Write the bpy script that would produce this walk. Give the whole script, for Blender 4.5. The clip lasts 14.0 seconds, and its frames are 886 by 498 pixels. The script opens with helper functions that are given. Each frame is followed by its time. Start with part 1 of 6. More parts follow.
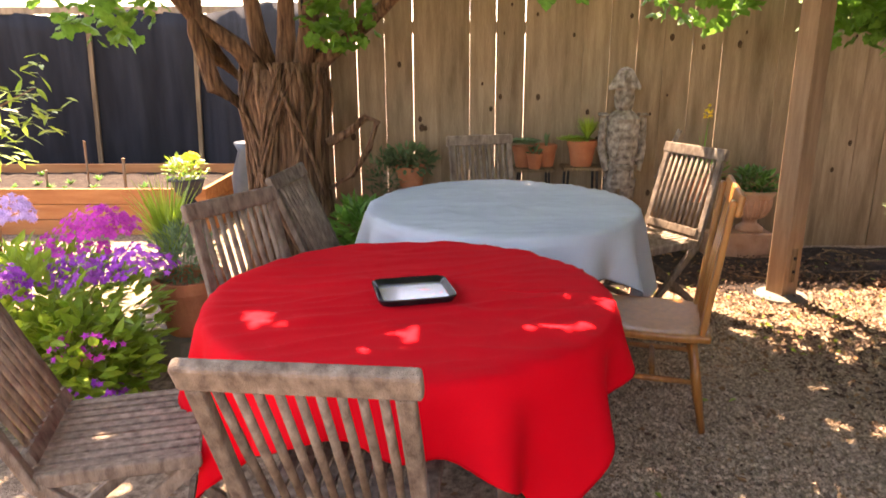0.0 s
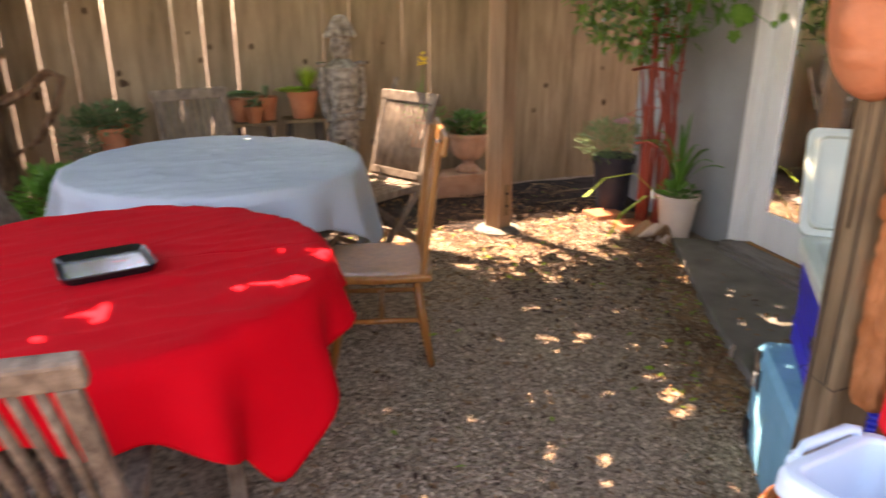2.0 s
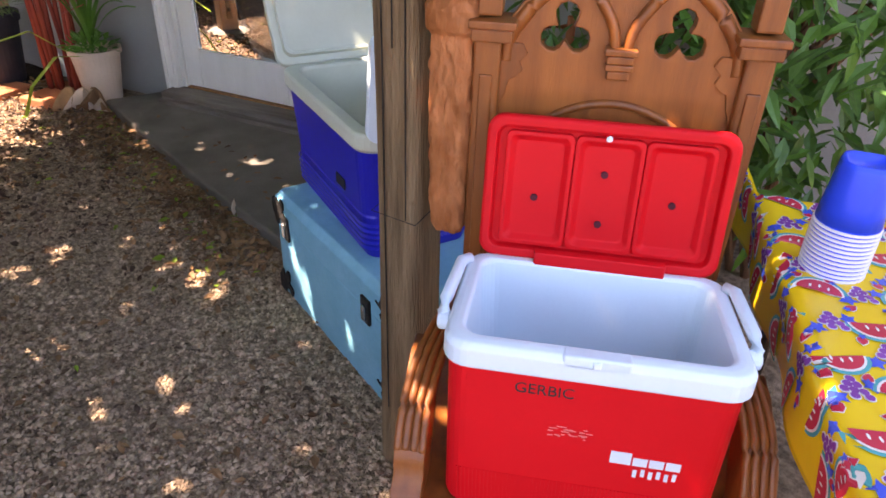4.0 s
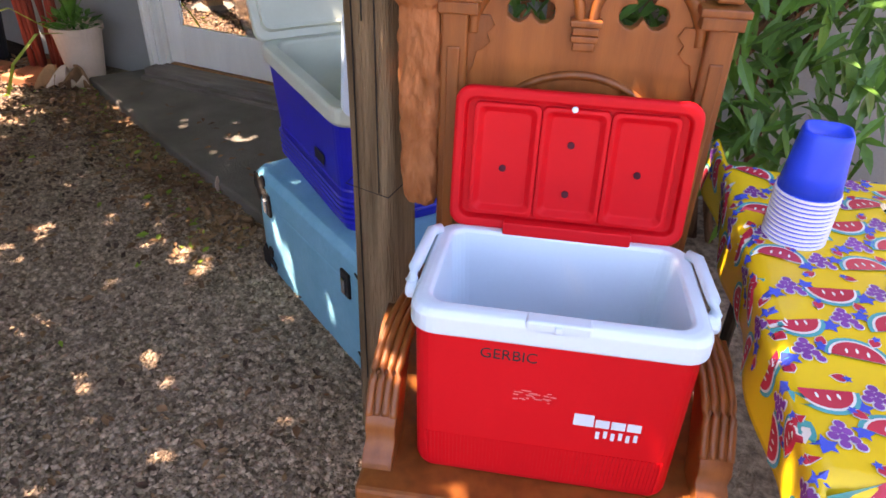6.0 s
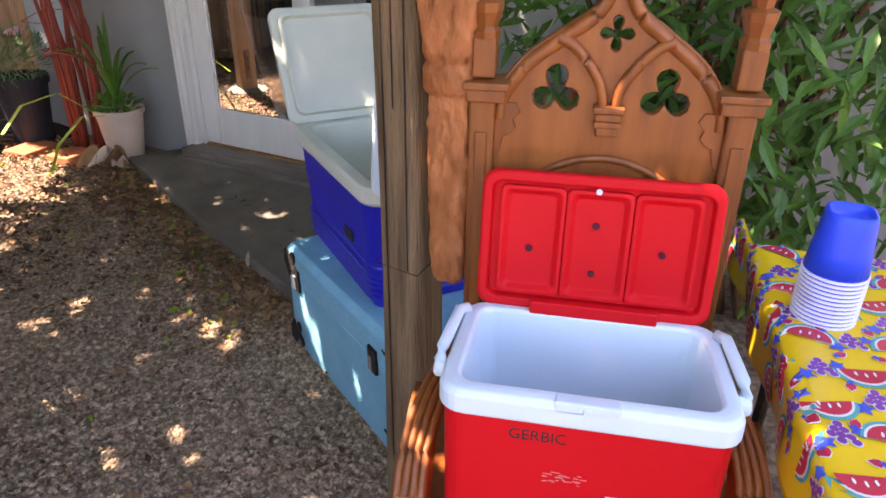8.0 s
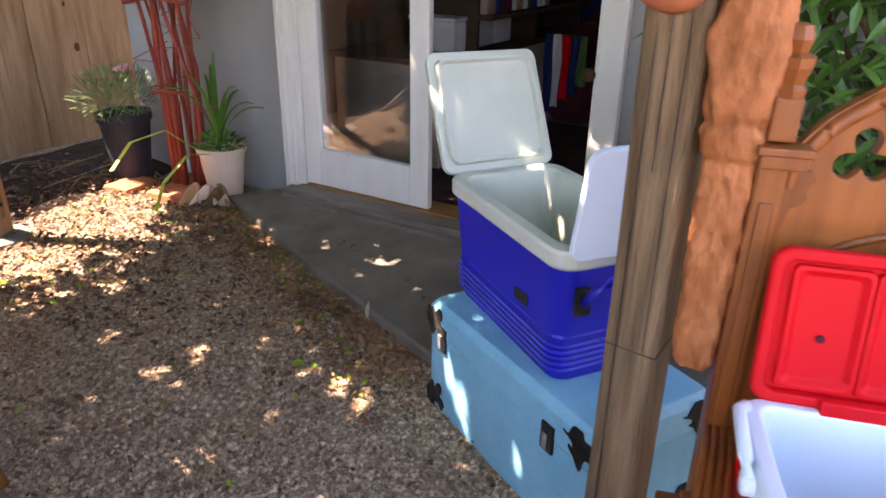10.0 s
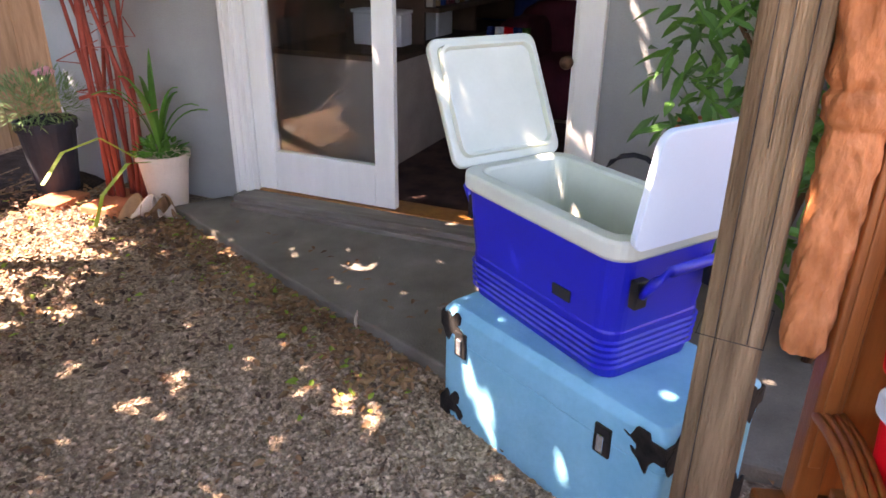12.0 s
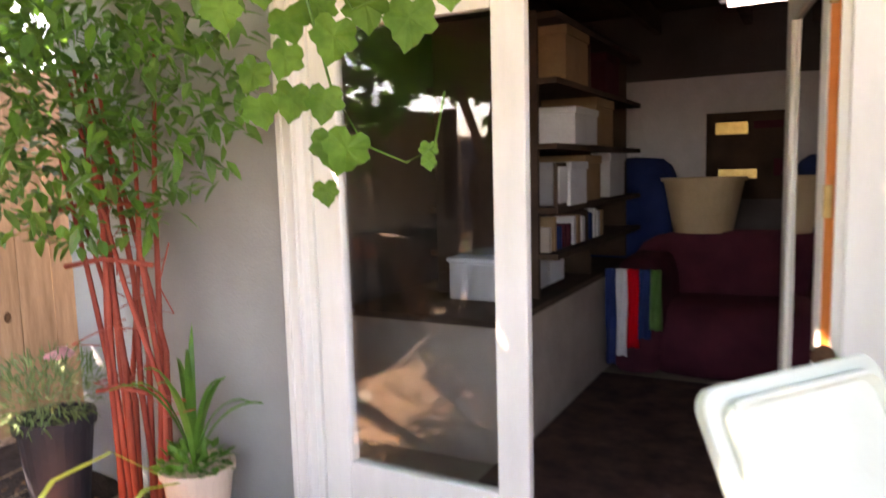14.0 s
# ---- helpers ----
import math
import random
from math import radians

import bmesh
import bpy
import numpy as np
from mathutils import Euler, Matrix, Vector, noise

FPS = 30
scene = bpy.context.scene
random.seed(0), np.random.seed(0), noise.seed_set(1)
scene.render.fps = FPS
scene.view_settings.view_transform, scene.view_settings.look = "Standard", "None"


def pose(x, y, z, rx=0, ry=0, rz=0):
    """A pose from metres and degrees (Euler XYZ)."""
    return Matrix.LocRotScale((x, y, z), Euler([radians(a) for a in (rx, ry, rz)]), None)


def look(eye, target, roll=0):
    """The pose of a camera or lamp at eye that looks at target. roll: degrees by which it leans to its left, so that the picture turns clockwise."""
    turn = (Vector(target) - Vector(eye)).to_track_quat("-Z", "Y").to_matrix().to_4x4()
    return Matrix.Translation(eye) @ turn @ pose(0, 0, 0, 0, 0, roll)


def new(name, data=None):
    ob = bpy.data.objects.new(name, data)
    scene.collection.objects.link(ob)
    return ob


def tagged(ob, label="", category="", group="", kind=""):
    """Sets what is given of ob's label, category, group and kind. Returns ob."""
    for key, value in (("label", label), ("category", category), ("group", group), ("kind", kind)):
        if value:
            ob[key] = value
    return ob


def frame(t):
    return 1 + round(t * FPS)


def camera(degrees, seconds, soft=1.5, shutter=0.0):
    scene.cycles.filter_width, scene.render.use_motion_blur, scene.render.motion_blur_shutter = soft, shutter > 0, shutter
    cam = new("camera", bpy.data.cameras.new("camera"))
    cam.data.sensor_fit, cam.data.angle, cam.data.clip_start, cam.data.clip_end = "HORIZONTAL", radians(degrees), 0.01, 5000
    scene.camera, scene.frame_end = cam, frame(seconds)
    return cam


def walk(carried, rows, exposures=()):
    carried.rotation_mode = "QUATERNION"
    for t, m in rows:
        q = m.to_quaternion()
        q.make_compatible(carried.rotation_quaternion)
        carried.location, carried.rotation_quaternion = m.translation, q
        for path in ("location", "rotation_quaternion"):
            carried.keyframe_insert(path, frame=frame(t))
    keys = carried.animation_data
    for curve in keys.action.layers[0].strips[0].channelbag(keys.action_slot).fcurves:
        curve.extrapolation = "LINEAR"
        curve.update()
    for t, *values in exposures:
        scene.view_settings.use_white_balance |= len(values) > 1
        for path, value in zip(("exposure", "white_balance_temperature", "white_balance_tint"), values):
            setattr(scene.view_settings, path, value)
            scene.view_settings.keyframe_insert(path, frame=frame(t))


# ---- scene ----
cam = camera(64.8, 14.0, soft=1.6, shutter=0.3)
PATH = [
    (0, (-0.024, -0.019, 1.575), (-0.054, 1.905, 1.029), -0.2),
    (0.5, (-0.022, -0.008, 1.577), (-0.035, 1.875, 0.904), -0.8),
    (1, (-0.013, -0.01, 1.575), (0.046, 1.866, 0.885), -0.8),
    (1.5, (0.008, -0.007, 1.569), (0.213, 1.857, 0.874), 0.1),
    (2, (0.117, 0.03, 1.535), (0.77, 1.8, 0.871), 0.3),
    (2.5, (0.302, 0.158, 1.435), (1.408, 1.662, 0.718), -1.5),
    (3, (0.276, 0.369, 1.418), (1.757, 1.304, 0.452), -0.1),
    (3.5, (0.223, 0.48, 1.447), (1.832, 1.128, 0.451), 1.7),
    (6, (0.206, 0.427, 1.449), (1.784, 1.007, 0.365), 1.8),
    (6.5, (0.206, 0.42, 1.453), (1.791, 1.003, 0.381), 1.4),
    (7, (0.192, 0.422, 1.455), (1.783, 1.031, 0.407), 1.5),
    (7.5, (0.188, 0.424, 1.469), (1.808, 1.078, 0.496), 1.3),
    (8, (0.189, 0.428, 1.471), (1.836, 1.114, 0.566), 0.7),
    (8.5, (0.182, 0.451, 1.467), (1.824, 1.171, 0.58), 0.7),
    (9, (0.144, 0.513, 1.465), (1.753, 1.325, 0.599), 2.0),
    (9.2, (0.135, 0.55, 1.466), (1.728, 1.411, 0.616), 1.8),
    (11.3, (0.313, 1.255, 1.415), (2.047, 1.896, 0.653), -1.1),
    (11.5, (0.281, 1.221, 1.405), (2.001, 1.862, 0.61), -1.3),
    (12, (0.196, 1.18, 1.393), (1.933, 1.755, 0.586), 0.8),
    (12.5, (0.279, 1.252, 1.42), (2.053, 1.989, 0.865), -0.5),
    (13, (0.527, 1.468, 1.43), (2.274, 2.291, 0.91), 1.2),
    (13.5, (0.829, 1.655, 1.422), (2.665, 2.323, 0.993), 2.7),
    (14, (1.183, 1.843, 1.441), (3.007, 2.632, 1.218), -1.5),]
walk(cam, [(t, look(eye, target, roll)) for t, eye, target, roll in PATH],
     exposures=[(0, 3.1, 9000, 30), (1.5, 3.12, 9000, 30), (3.0, 2.84, 8000, 30), (6.0, 2.72, 7800, 30), (9.0, 2.87, 7700, 30), (11.5, 3.47, 7500, 34), (13.0, 3.6, 7800, 34), (14.0, 4.1, 8300, 34)])

# ---- world and sun ----
SUN_EL, SUN_AZ = radians(59), (-0.40, 0.92)
world = bpy.data.worlds.new("world")
scene.world = world
world.use_nodes = True
wn = world.node_tree.nodes
sky = wn.new("ShaderNodeTexSky")
sky.sky_type, sky.sun_disc = "NISHITA", False
sky.sun_elevation = SUN_EL
sky.sun_rotation = math.atan2(SUN_AZ[0], SUN_AZ[1])
wn["Background"].inputs[1].default_value = 0.15
world.node_tree.links.new(sky.outputs[0], wn["Background"].inputs[0])
sun_data = bpy.data.lights.new("sun", "SUN")
sun_data.energy, sun_data.angle, sun_data.color = 5.0, radians(0.55), (1.0, 0.94, 0.84)
sun = new("sun", sun_data)
sun.matrix_world = look((-4, 9, 16), (-4 - SUN_AZ[0], 9 - SUN_AZ[1], 16 - math.tan(SUN_EL)))


# ---- materials ----
def surf(name, c1, c2, scale=8.0, rough=0.7, bump=0.2, stretch=(1, 1, 1), metal=0.0, c3=None, grain=60.0, vary=0.15, coat=0.0, detail=6.0, dist=0.01, trans=0.0):
    """A two-scale surface: broad blotches from c1 to c2, fine grain in bump and tone, some change from piece to piece."""
    m = bpy.data.materials.new(name)
    m.use_nodes = True
    n, l = m.node_tree.nodes, m.node_tree.links
    b = n["Principled BSDF"]
    co = n.new("ShaderNodeTexCoord")
    mp = n.new("ShaderNodeMapping")
    mp.inputs["Scale"].default_value = stretch
    info = n.new("ShaderNodeObjectInfo")
    geo = n.new("ShaderNodeNewGeometry")
    l.new(co.outputs["Object"], mp.inputs["Vector"])
    add = n.new("ShaderNodeVectorMath")
    l.new(mp.outputs[0], add.inputs[0])
    mul = n.new("ShaderNodeMath")
    mul.operation = "MULTIPLY"
    mul.inputs[1].default_value = 37.0
    l.new(info.outputs["Random"], mul.inputs[0])
    l.new(mul.outputs[0], add.inputs[1])
    big, small = n.new("ShaderNodeTexNoise"), n.new("ShaderNodeTexNoise")
    big.inputs["Scale"].default_value, big.inputs["Detail"].default_value = scale, detail
    small.inputs["Scale"].default_value, small.inputs["Detail"].default_value = grain, 4
    l.new(add.outputs[0], big.inputs["Vector"])
    l.new(add.outputs[0], small.inputs["Vector"])
    ramp = n.new("ShaderNodeValToRGB")
    e = ramp.color_ramp.elements
    e[0].position, e[1].position = 0.3, 0.7
    e[0].color, e[1].color = (*c1, 1), (*c2, 1)
    if c3:
        k = e.new(0.82)
        k.color = (*c3, 1)
    l.new(big.outputs["Fac"], ramp.inputs[0])
    hsv = n.new("ShaderNodeHueSaturation")
    l.new(ramp.outputs[0], hsv.inputs["Color"])
    # tone: piece and island chance plus grain
    s1, s2, s3 = n.new("ShaderNodeMath"), n.new("ShaderNodeMath"), n.new("ShaderNodeMath")
    s1.operation = s2.operation = s3.operation = "MULTIPLY_ADD"
    l.new(info.outputs["Random"], s1.inputs[0])
    s1.inputs[1].default_value, s1.inputs[2].default_value = vary, 1.0 - vary
    l.new(geo.outputs["Random Per Island"], s2.inputs[0])
    s2.inputs[1].default_value = vary
    l.new(s1.outputs[0], s2.inputs[2])
    l.new(small.outputs["Fac"], s3.inputs[0])
    s3.inputs[1].default_value = 0.5 * min(1.0, vary * 3)
    off = n.new("ShaderNodeMath")
    off.operation = "SUBTRACT"
    off.inputs[1].default_value = 0.25 * min(1.0, vary * 3)
    l.new(s2.outputs[0], off.inputs[0])
    l.new(off.outputs[0], s3.inputs[2])
    l.new(s3.outputs[0], hsv.inputs["Value"])
    l.new(hsv.outputs[0], b.inputs["Base Color"])
    b.inputs["Roughness"].default_value, b.inputs["Metallic"].default_value = rough, metal
    b.inputs["Coat Weight"].default_value = coat
    b.inputs["Specular IOR Level"].default_value = 0.45 if rough < 0.5 else 0.18
    if trans:
        b.inputs["Subsurface Weight"].default_value = 0.0
        tr = n.new("ShaderNodeBsdfTranslucent")
        l.new(hsv.outputs[0], tr.inputs["Color"])
        mx = n.new("ShaderNodeMixShader")
        mx.inputs[0].default_value = trans
        l.new(b.outputs[0], mx.inputs[1])
        l.new(tr.outputs[0], mx.inputs[2])
        l.new(mx.outputs[0], n["Material Output"].inputs["Surface"])
    if bump:
        bp = n.new("ShaderNodeBump")
        bp.inputs["Strength"].default_value, bp.inputs["Distance"].default_value = bump, dist
        l.new(small.outputs["Fac"], bp.inputs["Height"])
        l.new(bp.outputs[0], b.inputs["Normal"])
    return m


def plain_glass(name, tint=(0.9, 0.95, 0.95), rough=0.0, ior=1.45):
    m = bpy.data.materials.new(name)
    m.use_nodes = True
    b = m.node_tree.nodes["Principled BSDF"]
    b.inputs["Base Color"].default_value = (*tint, 1)
    b.inputs["Roughness"].default_value = rough
    b.inputs["Transmission Weight"].default_value = 1.0
    b.inputs["IOR"].default_value = ior
    return m


FENCE = surf("fence_wood", (0.20, 0.138, 0.08), (0.35, 0.255, 0.16), 3.0, 0.8, 0.35, (6, 6, 0.7), c3=(0.14, 0.09, 0.05), grain=30, vary=0.28)
KNOT = surf("knot_wood", (0.05, 0.03, 0.018), (0.10, 0.06, 0.03), 30, 0.8, 0.3)
TARP = surf("black_fabric", (0.010, 0.0105, 0.012), (0.022, 0.023, 0.026), 2.0, 0.85, 0.3, (4, 4, 0.6), vary=0.1)
TEAK = surf("weathered_teak", (0.12, 0.085, 0.06), (0.29, 0.225, 0.165), 9.0, 0.8, 0.6, (4, 4, 1.5), c3=(0.38, 0.32, 0.26), grain=70, vary=0.35)
OAK = surf("varnished_oak", (0.25, 0.095, 0.022), (0.40, 0.17, 0.045), 6.0, 0.36, 0.12, (6, 6, 1), grain=80, coat=0.12)
THRONE = surf("throne_wood", (0.17, 0.047, 0.009), (0.30, 0.092, 0.018), 4.0, 0.42, 0.15, (7, 7, 0.8), grain=70, vary=0.2, coat=0.1)
CARVED = surf("carved_wood", (0.26, 0.085, 0.025), (0.50, 0.19, 0.075), 12.0, 0.6, 0.5, (2, 2, 1), grain=35, vary=0.25, dist=0.02)
OLDPOST = surf("old_post_wood", (0.13, 0.085, 0.045), (0.33, 0.225, 0.125), 4.0, 0.85, 0.8, (9, 9, 0.6), grain=26, vary=0.3, dist=0.02)
POSTWOOD = surf("post_wood", (0.23, 0.14, 0.08), (0.35, 0.225, 0.135), 4.0, 0.75, 0.3, (6, 6, 0.7), grain=40, vary=0.2)
REDWOOD = surf("planter_redwood", (0.33, 0.13, 0.05), (0.48, 0.22, 0.09), 3.0, 0.75, 0.3, (0.7, 6, 6), grain=40, vary=0.2)
REDCLOTH = surf("red_cloth", (0.80, 0.004, 0.012), (0.88, 0.007, 0.016), 3.0, 0.85, 0.15, grain=240, vary=0.08, dist=0.002, trans=0.3)
GREYCLOTH = surf("pale_grey_cloth", (0.56, 0.62, 0.65), (0.66, 0.72, 0.74), 3.0, 0.85, 0.15, grain=240, vary=0.08, dist=0.002, trans=0.3)
GROUND = surf("gravel_ground", (0.115, 0.08, 0.053), (0.42, 0.315, 0.22), 40.0, 0.95, 1.0, c3=(0.48, 0.38, 0.28), grain=150, vary=0.5, detail=10, dist=0.02)
SOIL = surf("dark_soil", (0.022, 0.016, 0.012), (0.06, 0.043, 0.032), 12.0, 0.95, 1.0, grain=60, vary=0.35, detail=10, dist=0.03)
STONES = surf("gravel_stone", (0.19, 0.125, 0.075), (0.68, 0.50, 0.34), 60, 0.9, 0.2, vary=0.45)
LITTER = surf("dry_leaf", (0.10, 0.05, 0.025), (0.38, 0.22, 0.11), 4, 0.85, 0.2, vary=0.5)
MULCH = surf("brown_mulch", (0.05, 0.03, 0.02), (0.17, 0.105, 0.07), 6, 0.9, 0.3, vary=0.5)
CONCRETE = surf("concrete", (0.13, 0.115, 0.09), (0.21, 0.19, 0.155), 5, 0.9, 0.5, c3=(0.25, 0.23, 0.19), grain=120, vary=0.2)
STUCCO = surf("grey_stucco", (0.27, 0.275, 0.255), (0.33, 0.335, 0.31), 2.5, 0.9, 0.35, grain=110, vary=0.08)
PALEBOARD = surf("blue_grey_paint", (0.40, 0.45, 0.46), (0.47, 0.51, 0.52), 3, 0.7, 0.2, vary=0.08)
VASEBLUE = surf("vase_glaze", (0.045, 0.06, 0.075), (0.085, 0.105, 0.12), 5, 0.4, 0.1)
WHITEPAINT = surf("white_paint", (0.70, 0.69, 0.62), (0.78, 0.77, 0.70), 4, 0.5, 0.12, (3, 3, 0.6), vary=0.05)
ORANGEPAINT = surf("orange_paint", (0.55, 0.16, 0.03), (0.62, 0.2, 0.05), 8, 0.5, 0.1)
STEPWOOD = surf("grey_step_wood", (0.13, 0.11, 0.09), (0.24, 0.21, 0.175), 4, 0.85, 0.5, (6, 0.8, 6), grain=40, vary=0.25)
BRASS = surf("brass", (0.42, 0.28, 0.10), (0.55, 0.40, 0.16), 20, 0.35, 0.05, metal=1.0)
RUST = surf("rusty_metal", (0.06, 0.03, 0.018), (0.15, 0.075, 0.04), 30, 0.7, 0.3, metal=0.5)
DOORGLASS = plain_glass("door_glass", (0.82, 0.86, 0.87))
REDPLASTIC = surf("red_plastic", (0.62, 0.006, 0.010), (0.68, 0.010, 0.014), 3, 0.5, 0.06, grain=200, vary=0.04, dist=0.002)
WHITEPLASTIC = surf("white_plastic", (0.57, 0.70, 0.78), (0.63, 0.76, 0.83), 3, 0.35, 0.04, grain=150, vary=0.03, dist=0.002)
BLUEPLASTIC = surf("blue_plastic", (0.006, 0.012, 0.36), (0.01, 0.02, 0.46), 3, 0.38, 0.06, grain=180, vary=0.05, dist=0.002)
CREAMPLASTIC = surf("cream_plastic", (0.44, 0.49, 0.395), (0.53, 0.57, 0.47), 5, 0.42, 0.06, grain=90, vary=0.05, dist=0.003)
CUPBLUE = surf("cup_blue", (0.004, 0.05, 0.66), (0.006, 0.07, 0.76), 3, 0.34, 0.0, vary=0.05)
CUPWHITE = surf("cup_white", (0.8, 0.8, 0.82), (0.84, 0.84, 0.86), 3, 0.4, 0.0, vary=0.04)
TRUNKBLUE = surf("trunk_blue_paint", (0.14, 0.42, 0.55), (0.22, 0.53, 0.66), 5, 0.5, 0.25, c3=(0.28, 0.58, 0.68), grain=50, vary=0.1)
BLACKMETAL = surf("black_metal", (0.012, 0.012, 0.012), (0.05, 0.045, 0.04), 20, 0.5, 0.2, metal=0.4)
BLACKGLOSS = surf("black_gloss", (0.008, 0.008, 0.009), (0.014, 0.014, 0.015), 10, 0.12, 0.0)
SILVER = surf("silver_board", (0.62, 0.66, 0.68), (0.72, 0.75, 0.77), 5, 0.16, 0.02, metal=0.85, vary=0.03)
TERRA = surf("terracotta", (0.36, 0.12, 0.055), (0.48, 0.18, 0.085), 7, 0.85, 0.25, c3=(0.52, 0.27, 0.17), grain=70, vary=0.15)
CREAMPOT = surf("cream_pot", (0.60, 0.47, 0.35), (0.70, 0.56, 0.43), 5, 0.7, 0.15, vary=0.08)
BLACKPOT = surf("black_pot", (0.02, 0.022, 0.028), (0.04, 0.042, 0.05), 6, 0.55, 0.1, vary=0.1)
URN = surf("urn_clay", (0.38, 0.21, 0.13), (0.52, 0.33, 0.22), 9, 0.9, 0.4, c3=(0.56, 0.42, 0.32), vary=0.15)
STATUE = surf("aged_painted_wood", (0.10, 0.075, 0.055), (0.44, 0.38, 0.30), 22, 0.85, 0.7, c3=(0.56, 0.50, 0.42), grain=40, vary=0.25, dist=0.02)
BARK = surf("bark", (0.055, 0.026, 0.014), (0.30, 0.17, 0.095), 5, 0.9, 0.9, (8, 8, 0.8), grain=22, vary=0.5, dist=0.03)
REDSTEM = surf("red_stem", (0.24, 0.045, 0.03), (0.38, 0.085, 0.055), 7, 0.6, 0.3, (4, 4, 1), vary=0.3)
GREEN = surf("leaf_green", (0.05, 0.16, 0.022), (0.14, 0.32, 0.05), 3, 0.45, 0.1, vary=0.4, trans=0.35)
DARKGREEN = surf("dark_leaf", (0.04, 0.13, 0.026), (0.12, 0.27, 0.06), 3, 0.35, 0.1, vary=0.45, trans=0.3)
GRAPELEAF = surf("grape_leaf", (0.075, 0.19, 0.025), (0.14, 0.29, 0.045), 14, 0.5, 0.25, vary=0.3, trans=0.45)
LIME = surf("lime_leaf", (0.20, 0.34, 0.03), (0.34, 0.46, 0.06), 4, 0.45, 0.1, vary=0.3, trans=0.4)
SAGE = surf("sage_leaf", (0.09, 0.16, 0.06), (0.17, 0.26, 0.12), 4, 0.6, 0.1, vary=0.3, trans=0.2)
PURPLE = surf("purple_petal", (0.30, 0.04, 0.40), (0.55, 0.14, 0.62), 5, 0.6, 0.1, vary=0.4, trans=0.3)
MAGENTA = surf("magenta_petal", (0.62, 0.03, 0.42), (0.75, 0.10, 0.55), 5, 0.6, 0.1, vary=0.3, trans=0.3)
LILAC = surf("lilac_petal", (0.50, 0.34, 0.66), (0.68, 0.50, 0.78), 5, 0.6, 0.1, vary=0.3, trans=0.3)
YELLOW = surf("yellow_petal", (0.75, 0.50, 0.03), (0.82, 0.62, 0.08), 5, 0.6, 0.1, vary=0.25, trans=0.3)
WHITEPETAL = surf("white_petal", (0.75, 0.76, 0.70), (0.82, 0.83, 0.78), 5, 0.6, 0.1, vary=0.1, trans=0.3)
PINK = surf("pink_petal", (0.75, 0.35, 0.38), (0.82, 0.48, 0.50), 5, 0.6, 0.1, vary=0.15, trans=0.3)
CLOTHYELLOW = surf("yellow_oilcloth", (0.78, 0.50, 0.012), (0.84, 0.57, 0.02), 3, 0.22, 0.05, grain=60, vary=0.04, dist=0.004)
PRINTRED = surf("print_red", (0.50, 0.02, 0.05), (0.60, 0.04, 0.07), 8, 0.24, 0, vary=0.1)
PRINTWHITE = surf("print_white", (0.74, 0.74, 0.68), (0.78, 0.78, 0.72), 8, 0.24, 0, vary=0.03)
PRINTTEAL = surf("print_teal", (0.03, 0.30, 0.30), (0.05, 0.36, 0.35), 8, 0.24, 0, vary=0.1)
PRINTBLUE = surf("print_blue", (0.03, 0.07, 0.45), (0.05, 0.10, 0.52), 8, 0.24, 0, vary=0.1)
PRINTPURPLE = surf("print_purple", (0.18, 0.04, 0.24), (0.26, 0.07, 0.32), 8, 0.24, 0, vary=0.15)
CARDBOARD = surf("cardboard", (0.30, 0.19, 0.10), (0.38, 0.25, 0.14), 6, 0.85, 0.1)
WHITECARD = surf("white_card", (0.62, 0.62, 0.62), (0.70, 0.70, 0.70), 6, 0.8, 0.05)
BEIGEBOARD = surf("beige_board", (0.40, 0.33, 0.27), (0.50, 0.43, 0.36), 5, 0.7, 0.1)
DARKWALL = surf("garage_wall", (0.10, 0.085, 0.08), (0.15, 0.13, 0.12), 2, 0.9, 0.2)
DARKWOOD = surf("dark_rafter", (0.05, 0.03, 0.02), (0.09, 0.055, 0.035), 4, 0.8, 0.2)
RUG = surf("worn_rug", (0.045, 0.022, 0.02), (0.11, 0.06, 0.05), 9, 0.95, 0.3, c3=(0.16, 0.11, 0.09), grain=120, vary=0.3)
GARAGEFLOOR = surf("garage_floor", (0.20, 0.17, 0.13), (0.30, 0.26, 0.20), 4, 0.85, 0.2)
MAROON = surf("maroon_cover", (0.06, 0.012, 0.02), (0.10, 0.02, 0.03), 5, 0.9, 0.2)
NAVY = surf("navy_cloth", (0.012, 0.025, 0.09), (0.02, 0.04, 0.14), 5, 0.9, 0.2)
TUB = surf("tan_tub", (0.50, 0.36, 0.20), (0.58, 0.43, 0.26), 5, 0.45, 0.05)
INK = surf("black_ink", (0.02, 0.02, 0.02), (0.03, 0.03, 0.03), 5, 0.6, 0)
SCUFF = surf("scuff", (0.66, 0.14, 0.13), (0.70, 0.22, 0.20), 40, 0.6, 0.1)
CLEAR = plain_glass("clear_plastic", (0.97, 0.97, 0.97), 0.03, 1.2)


